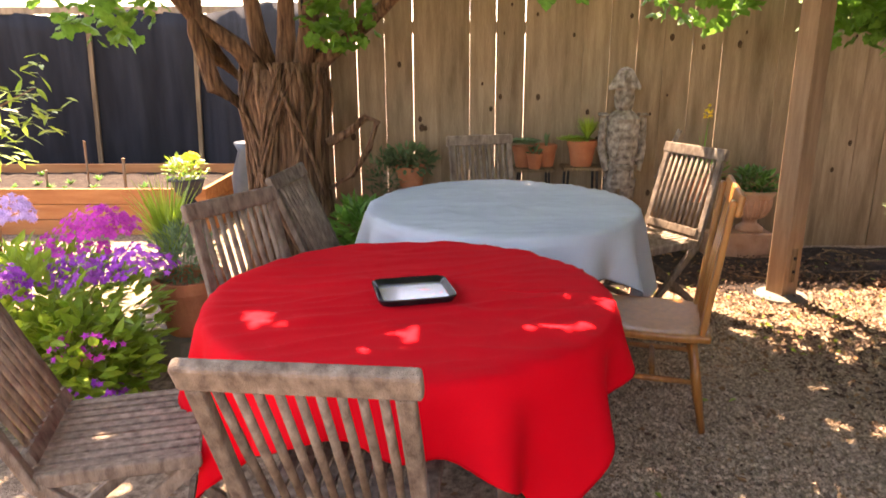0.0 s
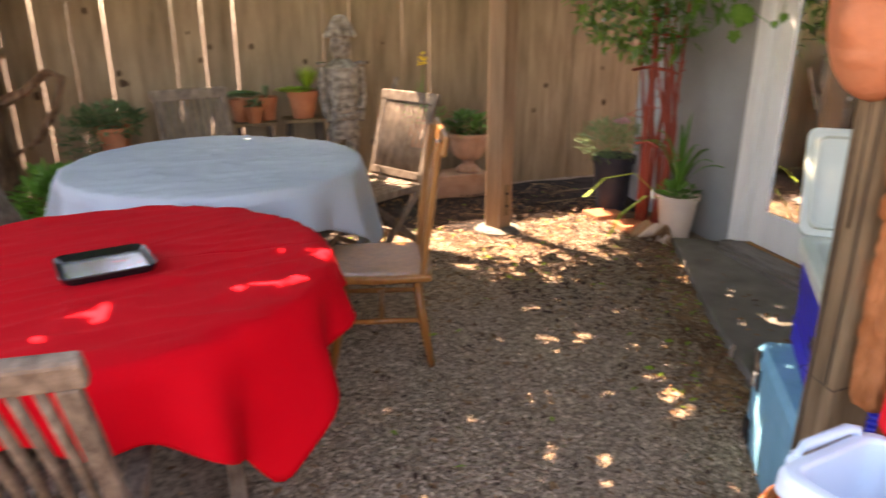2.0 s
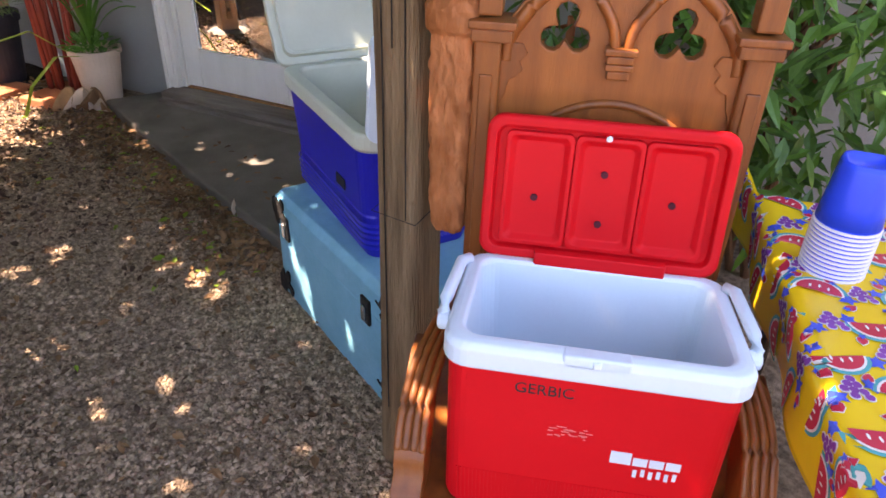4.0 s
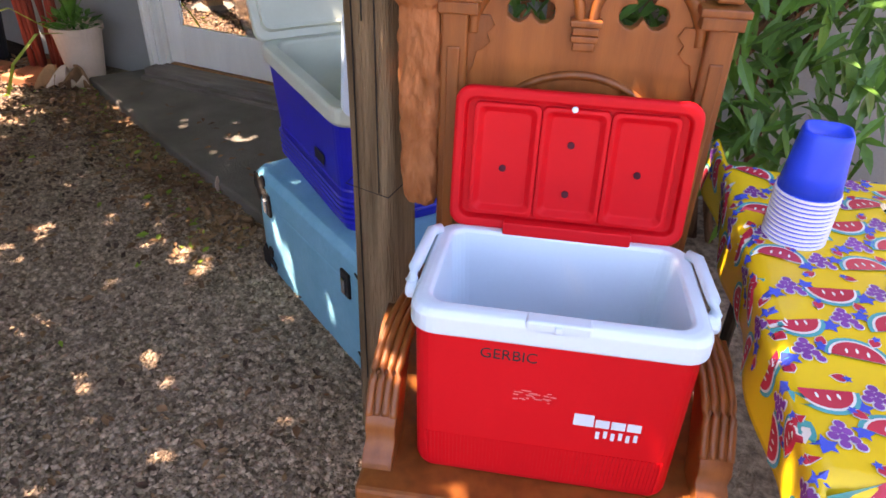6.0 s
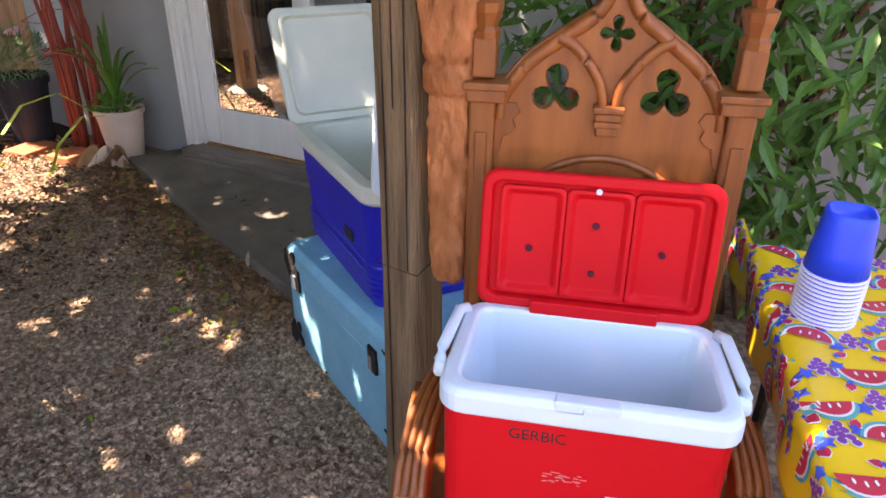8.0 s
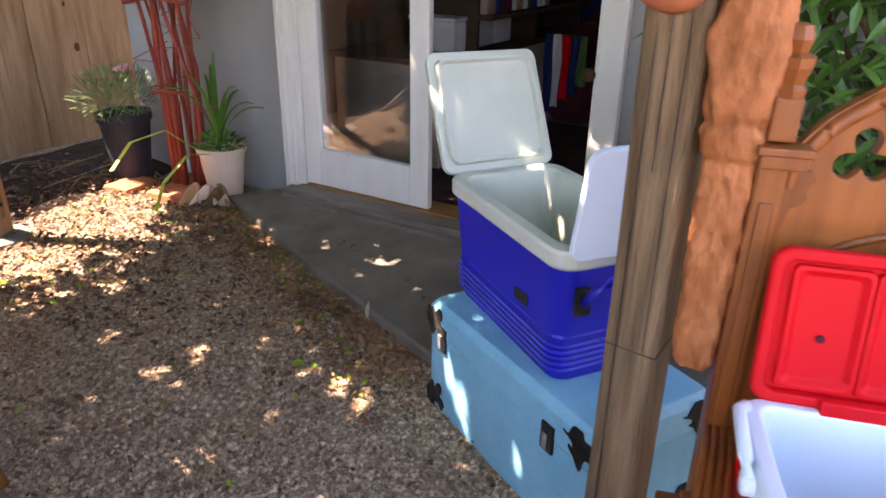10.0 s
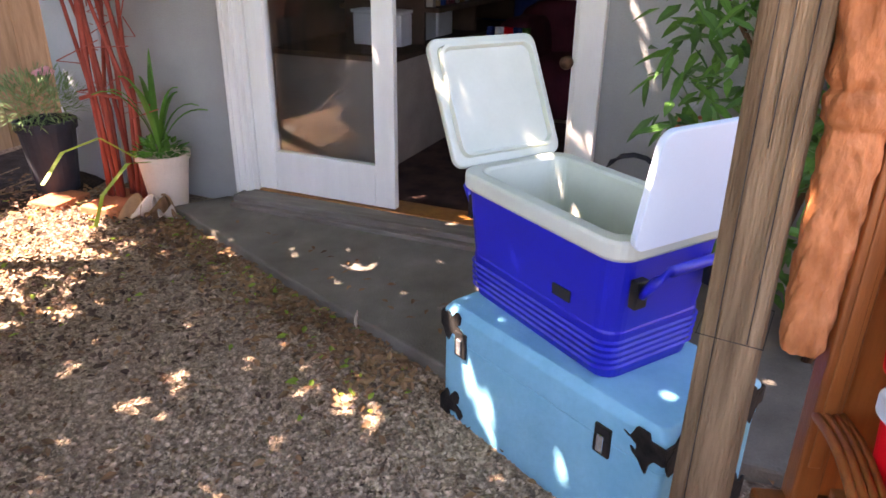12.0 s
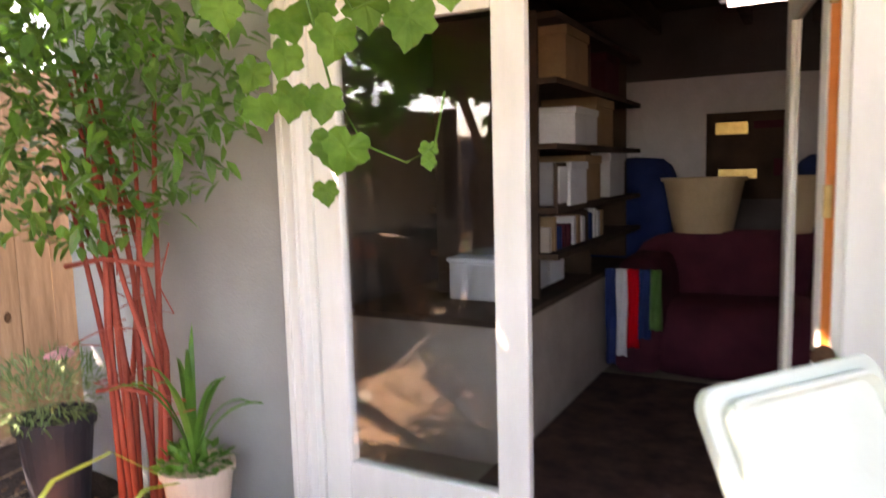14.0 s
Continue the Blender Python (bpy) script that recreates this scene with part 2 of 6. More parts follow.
# ---- mesh building ----
class Mesh:
    """Vertices and faces of one part, gathered piece by piece."""

    def __init__(self):
        self.v, self.f, self.k = [], [], []

    def put(self, verts, faces, m=None, slot=0):
        o = len(self.v)
        self.v += [tuple(m @ Vector(p)) for p in verts] if m else [tuple(p) for p in verts]
        self.f += [tuple(o + i for i in f) for f in faces]
        self.k += [slot] * len(faces)
        return self

    def box(self, x, y, z, sx, sy, sz, m=None, slot=0):
        a, b, c = sx / 2, sy / 2, sz / 2
        vs = [(x + i * a, y + j * b, z + k * c) for k in (-1, 1) for j in (-1, 1) for i in (-1, 1)]
        return self.put(vs, [(0, 2, 3, 1), (4, 5, 7, 6), (0, 1, 5, 4), (2, 6, 7, 3), (0, 4, 6, 2), (1, 3, 7, 5)], m, slot)

    def beam(self, p, q, w, h, m=None, side=(1, 0, 0), slot=0):
        """A bar from p to q, w wide along side and h thick."""
        p, q = Vector(p), Vector(q)
        d = (q - p).normalized()
        s = Vector(side)
        s = (s - d * s.dot(d)).normalized()
        u = d.cross(s)
        vs = [e + s * i * w / 2 + u * j * h / 2 for e in (p, q) for i, j in ((-1, -1), (1, -1), (1, 1), (-1, 1))]
        return self.put(vs, [(3, 2, 1, 0), (4, 5, 6, 7), (0, 1, 5, 4), (1, 2, 6, 5), (2, 3, 7, 6), (3, 0, 4, 7)], m, slot)

    def tube(self, pts, radii, n=8, m=None, slot=0, caps=True):
        pts = [Vector(p) for p in pts]
        vs, fs = [], []
        for i, p in enumerate(pts):
            d = (pts[min(i + 1, len(pts) - 1)] - pts[max(i - 1, 0)]).normalized()
            a = d.orthogonal().normalized() if abs(d.z) < 0.9 else (Vector((1, 0, 0)) - d * d.x).normalized()
            b = d.cross(a)
            r = radii[i] if isinstance(radii, (list, tuple)) else radii
            vs += [p + (a * math.cos(6.2832 * k / n) + b * math.sin(6.2832 * k / n)) * r for k in range(n)]
        for i in range(len(pts) - 1):
            for k in range(n):
                fs.append((i * n + k, i * n + (k + 1) % n, (i + 1) * n + (k + 1) % n, (i + 1) * n + k))
        if caps:
            fs += [tuple(range(n))[::-1], tuple(range((len(pts) - 1) * n, len(pts) * n))]
        return self.put(vs, fs, m, slot)

    def lathe(self, prof, n=24, m=None, slot=0):
        """Turns a profile of (radius, height) round the z axis."""
        vs = [(r * math.cos(6.2832 * k / n), r * math.sin(6.2832 * k / n), z) for r, z in prof for k in range(n)]
        fs = [(i * n + k, i * n + (k + 1) % n, (i + 1) * n + (k + 1) % n, (i + 1) * n + k) for i in range(len(prof) - 1) for k in range(n)]
        fs += [tuple(range(n))[::-1], tuple(range((len(prof) - 1) * n, len(prof) * n))]
        return self.put(vs, fs, m, slot)

    def grid(self, fn, nu, nv, slot=0):
        vs = [fn(i / nu, j / nv) for j in range(nv + 1) for i in range(nu + 1)]
        w = nu + 1
        return self.put(vs, [(j * w + i, j * w + i + 1, (j + 1) * w + i + 1, (j + 1) * w + i) for j in range(nv) for i in range(nu)], None, slot)

    def leaf(self, p, d, up, length, width, slot=0):
        """A pointed leaf from p along d, folded a little along its rib."""
        p, d = Vector(p), Vector(d).normalized()
        s = d.cross(Vector(up))
        s = s.normalized() if s.length > 1e-4 else d.orthogonal().normalized()
        u = s.cross(d)
        a, b = p + d * length * 0.35 - u * length * 0.03, p + d * length * 0.72 - u * length * 0.07
        vs = [p, a - s * width / 2 + u * width * 0.16, a, a + s * width / 2 + u * width * 0.16,
              b - s * width * 0.33 + u * width * 0.06, b, b + s * width * 0.33 + u * width * 0.06, p + d * length - u * length * 0.14]
        return self.put(vs, [(0, 2, 1), (0, 3, 2), (1, 2, 5, 4), (2, 3, 6, 5), (4, 5, 7), (5, 6, 7)], None, slot)

    def lobed(self, p, d, up, size, slot=0):
        """A five-lobed vine leaf."""
        p, d = Vector(p), Vector(d).normalized()
        s = d.cross(Vector(up))
        s = s.normalized() if s.length > 1e-4 else d.orthogonal().normalized()
        u = s.cross(d)
        out = [(0, 0.02), (0.17, -0.13), (0.36, -0.08), (0.46, 0.08), (0.42, 0.2), (0.54, 0.34), (0.44, 0.5), (0.32, 0.55), (0.25, 0.72), (0.12, 0.8), (0, 0.95)]
        ring = out + [(-x, y) for x, y in out[-2:0:-1]]
        vs = [p + d * size * 0.3] + [p + (s * x + d * y - u * (0.35 * x * x + 0.12 * y * y) + u * 0.05 * math.sin(9 * x + 7 * y)) * size for x, y in ring]
        n = len(ring)
        return self.put(vs, [(0, 1 + i, 1 + (i + 1) % n) for i in range(n)], None, slot)

    def data(self, name, mats, smooth=False):
        me = bpy.data.meshes.new(name)
        me.from_pydata(self.v, [], self.f)
        for mt in mats if isinstance(mats, (list, tuple)) else [mats]:
            me.materials.append(mt)
        me.polygons.foreach_set("material_index", self.k)
        if smooth:
            me.polygons.foreach_set("use_smooth", [True] * len(self.f))
        me.update()
        return me


def part(name, mesh, mats, parent=None, label="", smooth=False, bevel=0.0, solid=0.0):
    """Links a gathered mesh as one object under a thing or a part."""
    ob = new(name, mesh.data(name, mats, smooth))
    if parent:
        ob.parent = parent
    if solid:
        md = ob.modifiers.new("solid", "SOLIDIFY")
        md.thickness, md.offset = solid, -1
    if bevel:
        md = ob.modifiers.new("bevel", "BEVEL")
        md.width, md.segments, md.limit_method = bevel, 2, "ANGLE"
    if label:
        ob["label"] = label
    return ob


def thing(name, label, category, m=None, group="", kind=""):
    ob = new(name)
    ob.empty_display_size = 0.05
    if m:
        ob.matrix_world = m
    return tagged(ob, label, category, group, kind)


def turned(x, y, z, ahead):
    """A pose whose local y looks along the ground direction ahead."""
    return pose(x, y, z, 0, 0, math.degrees(math.atan2(-ahead[0], ahead[1])))


def flat_shape(name, outline, holes, depth, bevel, mat, parent, m, label=""):
    """A sheet cut from an outline with holes, drawn in its local x and z, depth thick."""
    cu = bpy.data.curves.new(name, "CURVE")
    cu.dimensions, cu.fill_mode, cu.extrude, cu.bevel_depth = "2D", "BOTH", depth / 2, bevel
    for ring in [outline] + holes:
        sp = cu.splines.new("POLY")
        sp.points.add(len(ring) - 1)
        for pt, (x, y) in zip(sp.points, ring):
            pt.co = (x, y, 0, 1)
        sp.use_cyclic_u = True
    tmp = bpy.data.objects.new(name, cu)
    scene.collection.objects.link(tmp)
    bpy.context.view_layer.update()
    me = bpy.data.meshes.new_from_object(tmp.evaluated_get(bpy.context.evaluated_depsgraph_get()))
    bpy.data.objects.remove(tmp)
    me.materials.clear()
    me.materials.append(mat)
    me.transform(m @ pose(0, 0, 0, 90))
    ob = new(name, me)
    ob.parent = parent
    if label:
        ob["label"] = label
    return ob


rnd = random.Random(7)


def jitter(s):
    return rnd.uniform(-s, s)


def ball_point():
    while True:
        p = Vector((jitter(1), jitter(1), jitter(1)))
        if 0.05 < p.length < 1:
            return p


# ---- ground ----
g = Mesh()
g.grid(lambda u, v: (-60 + 120 * u, -60 + 120 * v, 0), 24, 24)
tagged(part("ground", g, GROUND), "brown fine gravel ground of a shaded garden patio", "ground", kind="structure")


def rough_sheet(x0, x1, y0, y1, z, amp, n):
    def fn(u, v):
        x, y = x0 + (x1 - x0) * u, y0 + (y1 - y0) * v
        e = min(u, 1 - u, v, 1 - v) * 8
        return (x + 0.05 * noise.noise((x * 2, y * 2, 1)), y + 0.3 * noise.noise((x * 1.7, 2.0, 5)) * max(0, 1 - 1.4 * v), z * min(1, e) - 0.02 + 0.02 * min(1, e) + amp * noise.noise((x * 5, y * 5, 0)) * min(1, e))
    return Mesh().grid(fn, n, n)


tagged(part("soil_bed", rough_sheet(-1.0, 4.6, 4.42, 5.62, 0.03, 0.02, 60), SOIL, smooth=True), "dark mulched soil strip along the wooden fence", "soil", kind="structure")

# concrete slab before the door
s = Mesh()
top = [(3.12, 3.70), (2.56, 2.68), (2.18, 1.91), (1.95, 1.45), (1.95, 0.6), (3.20, 0.6), (3.37, 3.52)]
s.put([(x, y, 0.055) for x, y in top] + [(x, y, -0.05) for x, y in top],
      [tuple(range(6, -1, -1)), (7, 8, 9, 10, 11, 12, 13)] + [(i, (i + 1) % 7, 7 + (i + 1) % 7, 7 + i) for i in range(7)])
tagged(part("slab", s, CONCRETE, bevel=0.012), "low stained concrete slab in front of the house door", "slab", kind="structure")

# ---- house: a frame with s along its wall, away from the fence, and n out of it ----
HOUSE = Matrix(((-0.0832, -0.9965, 0, 3.385), (-0.9965, 0.0832, 0, 3.351), (0, 0, 1, 0), (0, 0, 0, 1)))
H2 = 2.75
D0, D1, DH = 0.0, 1.76, 2.12
wall = thing("wall_house", "grey stucco house wall with a white framed double door", "wall", kind="structure")
w = Mesh()
w.box(-0.535, -0.09, H2 / 2, 0.89, 0.16, H2, HOUSE)
w.box((D1 + 6) / 2, -0.09, H2 / 2, 6 - D1, 0.16, H2, HOUSE)
w.box((D0 + D1) / 2 - 0.045, -0.09, (DH + H2) / 2, D1 - D0 + 0.09, 0.158, H2 - DH, HOUSE)
part("stucco", w, STUCCO, wall)
w = Mesh().box(-1.19, -0.08, H2 / 2, 0.42, 0.19, H2, HOUSE)
part("corner_board", w, PALEBOARD, wall, "pale blue-grey corner board", bevel=0.006)
# door trim, jambs and threshold
dr = thing("door_1", "white wooden double glass door, one leaf shut and one swung open inwards", "door", kind="structure")
w = Mesh()
w.box(-0.05, 0.012, DH / 2 + 0.05, 0.10, 0.05, DH + 0.1, HOUSE)
part("trim", w, WHITEPAINT, dr, bevel=0.006)
part("trim", Mesh().box(-0.022, 0.04, DH / 2 + 0.05, 0.012, 0.012, DH + 0.1, HOUSE), WHITEPAINT, dr, bevel=0.003)
part("trim", Mesh().box(-0.075, 0.04, DH / 2 + 0.05, 0.02, 0.012, DH + 0.1, HOUSE), WHITEPAINT, dr, bevel=0.003)
part("trim", Mesh().box(D1 + 0.05, 0.012, DH / 2 + 0.05, 0.11, 0.05, DH + 0.1, HOUSE), WHITEPAINT, dr, bevel=0.006)
part("trim", Mesh().box((D0 + D1) / 2, 0.012, DH + 0.05, D1 - D0 - 0.01, 0.05, 0.1, HOUSE), WHITEPAINT, dr, bevel=0.006)
part("jamb", Mesh().box(0.014, -0.085, DH / 2, 0.028, 0.17, DH, HOUSE), WHITEPAINT, dr)
part("jamb", Mesh().box(D1 - 0.014, -0.085, DH / 2, 0.028, 0.17, DH, HOUSE), WHITEPAINT, dr)
part("jamb", Mesh().box((D0 + D1) / 2, -0.085, DH - 0.012, D1 - D0 - 0.06, 0.17, 0.024, HOUSE), WHITEPAINT, dr)
part("threshold", Mesh().box(0.9, 0.06, 0.083, 1.9, 0.14, 0.05, HOUSE), STEPWOOD, dr, "weathered grey wooden step", bevel=0.006)
part("threshold", Mesh().box(0.9, 0.15, 0.062, 1.88, 0.05, 0.03, HOUSE), STEPWOOD, dr, bevel=0.005)
part("sill", Mesh().box(0.88, -0.085, 0.10, 1.70, 0.17, 0.03, HOUSE), OAK, dr, "worn orange wooden sill", bevel=0.004)


def door_leaf(m, label, edge_mat):
    """A glazed leaf, 0.83 wide from its hinge at local x = 0, with its stiles, rails and pane."""
    lf = new("door_leaf")
    lf.parent = dr
    lf["label"] = label
    W, Z0, Z1 = 0.845, 0.12, DH - 0.03
    part("stile", Mesh().box(0.0575, 0, (Z0 + Z1) / 2, 0.115, 0.042, Z1 - Z0, m), WHITEPAINT, lf, bevel=0.005)
    part("stile", Mesh().box(W - 0.0575, 0, (Z0 + Z1) / 2, 0.115, 0.042, Z1 - Z0, m), WHITEPAINT, lf, bevel=0.005)
    part("rail", Mesh().box(W / 2, 0, Z0 + 0.11, W - 0.232, 0.04, 0.22, m), WHITEPAINT, lf, bevel=0.004)
    part("rail", Mesh().box(W / 2, 0, Z1 - 0.07, W - 0.232, 0.04, 0.14, m), WHITEPAINT, lf, bevel=0.004)
    pane = part("pane", Mesh().box(W / 2, 0, (Z0 + Z1) / 2 + 0.04, W - 0.226, 0.008, Z1 - Z0 - 0.355, m), DOORGLASS, lf)
    pane.visible_shadow = False
    if edge_mat:
        part("edge", Mesh().box(-0.004, 0, (Z0 + Z1) / 2, 0.006, 0.036, Z1 - Z0, m), edge_mat, lf, "orange painted door edge")
        for hz in (0.35, 1.33, 1.9):
            part("hinge", Mesh().box(-0.01, -0.012, hz, 0.012, 0.022, 0.09, m), BRASS, lf, "brass hinge", bevel=0.003)
    return lf


door_leaf(HOUSE @ pose(0.03, -0.035, 0), "closed white leaf with a tall glass pane", None)
door_leaf(HOUSE @ pose(D1 - 0.035, -0.12, 0, 0, 0, -99) , "open white leaf seen on its edge", ORANGEPAINT)
kn = Mesh()
kn.lathe([(0.012, 0), (0.012, 0.03), (0.028, 0.04), (0.03, 0.055), (0.02, 0.068), (0.004, 0.07)], 16, HOUSE @ pose(D1 - 0.045, -0.03, 0.93, -90))
part("knob", kn, RUST, dr, "rusty brown door knob", smooth=True)

# ---- garage room behind the door ----
GW = thing("wall_garage", "dim garage walls, bare boards and pale panels", "wall", kind="structure")
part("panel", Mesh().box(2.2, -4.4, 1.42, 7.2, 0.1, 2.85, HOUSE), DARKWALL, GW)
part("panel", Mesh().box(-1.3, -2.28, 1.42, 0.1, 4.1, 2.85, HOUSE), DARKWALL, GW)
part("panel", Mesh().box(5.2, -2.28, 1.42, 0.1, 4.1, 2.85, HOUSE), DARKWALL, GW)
tagged(part("floor", Mesh().box(2.0, -2.26, 0.03, 6.3, 4.15, 0.06, HOUSE), GARAGEFLOOR), "bare dusty garage floor", "floor", kind="structure")
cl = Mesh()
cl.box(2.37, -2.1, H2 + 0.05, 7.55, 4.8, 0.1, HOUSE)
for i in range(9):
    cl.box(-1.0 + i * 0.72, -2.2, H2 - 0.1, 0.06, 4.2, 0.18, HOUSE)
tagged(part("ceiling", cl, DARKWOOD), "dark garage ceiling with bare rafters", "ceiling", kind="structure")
tagged(part("rug", Mesh().box(1.35, -1.35, 0.066, 1.9, 2.2, 0.012, HOUSE), RUG, bevel=0.004), "worn dark red rug on the garage floor", "rug")

cab = thing("counter", "low beige counter cabinet just inside the garage door", "cabinet")
part("body", Mesh().box(0.03, -1.95, 0.39, 0.85, 2.3, 0.66, HOUSE), BEIGEBOARD, cab, bevel=0.006)
part("worktop", Mesh().box(0.03, -1.95, 0.7385, 0.9, 2.35, 0.035, HOUSE), DARKWOOD, cab, bevel=0.004)
sh = thing("shelf_unit", "dark wooden shelves full of boxes and frames", "shelf")
for z in (0.98, 1.22, 1.55, 1.88, 2.2):
    part("shelf", Mesh().box(0.15, -2.3, z, 0.75, 1.9, 0.03, HOUSE), DARKWOOD, sh)
for n_ in (-1.36, -2.3, -3.24):
    part("upright", Mesh().box(0.12, n_, 1.495, 0.6, 0.03, 1.47, HOUSE), DARKWOOD, sh)
BOXES = [(0.3, -2.55, 1.015, 0.3, 0.3, 0.24, WHITECARD), (0.25, -3.0, 1.015, 0.3, 0.34, 0.28, CARDBOARD), (0.3, -2.6, 1.395, 0.36, 0.42, 0.2, WHITECARD),
         (0.25, -3.2, 1.395, 0.34, 0.4, 0.3, CARDBOARD), (0.28, -2.6, 1.765, 0.3, 0.4, 0.3, CARDBOARD), (0.25, -3.6, 1.015, 0.3, 0.4, 0.3, WHITECARD), (0.24, -3.5, 1.765, 0.3, 0.34, 0.28, MAROON)]
for x, n_, z, a, b, c, mt in BOXES:
    x, n_, z = x + 0.08, n_ + 0.85, {1.015: 1.236, 1.395: 1.566, 1.765: 1.896}[z]
    bx = thing("storage_box", "cardboard storage box on a garage shelf" if mt is CARDBOARD else "closed storage box on a garage shelf", "box", group="boxes on the shelves")
    part("body", Mesh().box(x, n_, z + c * 0.4 + 0.001, a, b, c * 0.8, HOUSE), mt, bx, bevel=0.004)
    part("lid", Mesh().box(x, n_, z + c * 0.89, a + 0.015, b + 0.015, c * 0.18, HOUSE), mt, bx, bevel=0.004)
for n_ in (-2.32, -2.42):
    pf = thing("picture_frame", "small framed picture leaning on the shelf", "picture", group="frames on the shelves")
    part("frame", Mesh().box(0.50, n_ + 0.85, 1.351, 0.02, 0.17, 0.23, HOUSE), DARKWOOD, pf)
    part("mat", Mesh().box(0.512, n_ + 0.85, 1.351, 0.006, 0.13, 0.19, HOUSE), WHITECARD, pf)
for i in range(3):
    bin_ = thing("clear_bin", "translucent storage bin on the counter", "bin", group="bins on the counter")
    part("body", Mesh().box(0.15, -1.32 - i * 0.3, 0.757 + 0.1, 0.36, 0.26, 0.2, HOUSE), WHITECARD, bin_, bevel=0.01)
    part("lid", Mesh().box(0.15, -1.32 - i * 0.3, 0.757 + 0.212, 0.38, 0.28, 0.02, HOUSE), NAVY if i == 1 else WHITECARD, bin_, bevel=0.004)


for k in range(13):
    w_, h_ = rnd.uniform(0.03, 0.07), rnd.uniform(0.12, 0.2)
    bk = thing("folder", "upright folder on the low garage shelf", "folder", group="folders on the shelves")
    part("cover", Mesh().box(0.36, -1.42 - k * 0.085, 0.996 + h_ / 2, 0.2, w_, h_, HOUSE), rnd.choice((CARDBOARD, WHITECARD, DARKWOOD, MAROON, NAVY, BEIGEBOARD)), bk, bevel=0.002)


def soft_block(x, n_, z0, a, b, h, amp, seed):
    mesh = Mesh()

    def fn(u, v):
        t = v * 3.1416
        q = math.sin(t) ** 0.35 if 0 < v < 1 else 0.0
        c, sn = math.cos(u * 6.2832), math.sin(u * 6.2832)
        k = (abs(c) ** 6 + abs(sn) ** 6) ** (-1 / 6)
        wob = 1 + amp * noise.noise((c * 2 + seed, sn * 2, v * 4))
        return HOUSE @ Vector((x + a / 2 * c * k * q * wob, n_ + b / 2 * sn * k * q * wob, z0 + h * (1 - math.cos(t)) / 2))
    return mesh.grid(fn, 32, 14)


sofa = thing("sofa", "sofa under a maroon cover piled with things", "sofa")
part("seat", soft_block(1.45, -2.85, 0.06, 1.7, 0.9, 0.5, 0.1, 1), MAROON, sofa, smooth=True)
part("backrest", soft_block(1.4, -3.2, 0.06, 1.9, 0.45, 0.92, 0.1, 3), MAROON, sofa, smooth=True)
part("armrest", soft_block(0.68, -2.8, 0.06, 0.36, 0.95, 0.78, 0.1, 5), MAROON, sofa, smooth=True)
fl = Mesh()
for i, mt in enumerate((0, 1, 2, 0, 3)):
    fl.grid(lambda u, v, i=i: HOUSE @ Vector((0.52 + 0.07 * i + 0.07 * u, -2.29 + 0.02 * math.sin(9 * u + i + 5 * v), 0.80 - 0.62 * v + 0.06 * i * v)), 6, 10, mt)
tagged(part("striped_flag", fl, [NAVY, WHITECARD, REDCLOTH, DARKGREEN], smooth=True, solid=0.003), "striped blue white and red cloth hanging from the sofa arm", "flag")
tub = thing("tub", "large tan plastic tub on the sofa back", "tub")
part("body", Mesh().lathe([(0.20, 0), (0.27, 0.36), (0.29, 0.36), (0.29, 0.385), (0.26, 0.385), (0.19, 0.02), (0.01, 0.02)], 32, HOUSE @ pose(0.98, -3.2, 0.96)), TUB, tub, smooth=False)
bb = thing("dark_board", "dark framed poster board against the garage back wall", "board")
part("frame", Mesh().box(1.35, -4.3, 1.5, 1.0, 0.03, 0.72, HOUSE), DARKWOOD, bb)
for i, (x, z, a, b) in enumerate([(2.25, 1.58, 0.25, 0.1), (2.62, 1.6, 0.4, 0.06), (2.3, 1.2, 0.3, 0.08), (2.75, 1.25, 0.35, 0.14)]):
    part("lettering", Mesh().box(x - 1.2, -4.278, z + 0.15, a, 0.006, b, HOUSE), BRASS if i % 2 == 0 else MAROON, bb)
pb = thing("pale_panel", "pale panel fixed to the garage back wall", "panel", kind="structure")
part("sheet", Mesh().box(0.8, -4.335, 1.75, 2.6, 0.02, 0.85, HOUSE), WHITECARD, pb)
tarp = soft_block(0.35, -3.9, 0.06, 0.7, 0.6, 1.45, 0.25, 8)
tagged(part("cloth_cover", tarp, NAVY, smooth=True), "tall bundle draped with a dark blue cloth", "bundle")

tl = thing("tube_lamp", "lit white tube lamp under the garage ceiling", "lamp")
part("fixture", Mesh().box(1.55, -2.9, 2.50, 0.9, 0.12, 0.05, HOUSE), WHITECARD, tl)
glow = bpy.data.materials.new("lamp_glow")
glow.use_nodes = True
glow.node_tree.nodes["Principled BSDF"].inputs["Emission Color"].default_value = (1, 0.97, 0.92, 1)
glow.node_tree.nodes["Principled BSDF"].inputs["Emission Strength"].default_value = 0.45
part("tube", Mesh().tube([HOUSE @ Vector((1.15, -2.9, 2.455)), HOUSE @ Vector((1.95, -2.9, 2.455))], 0.018, 10), glow, tl, smooth=True)

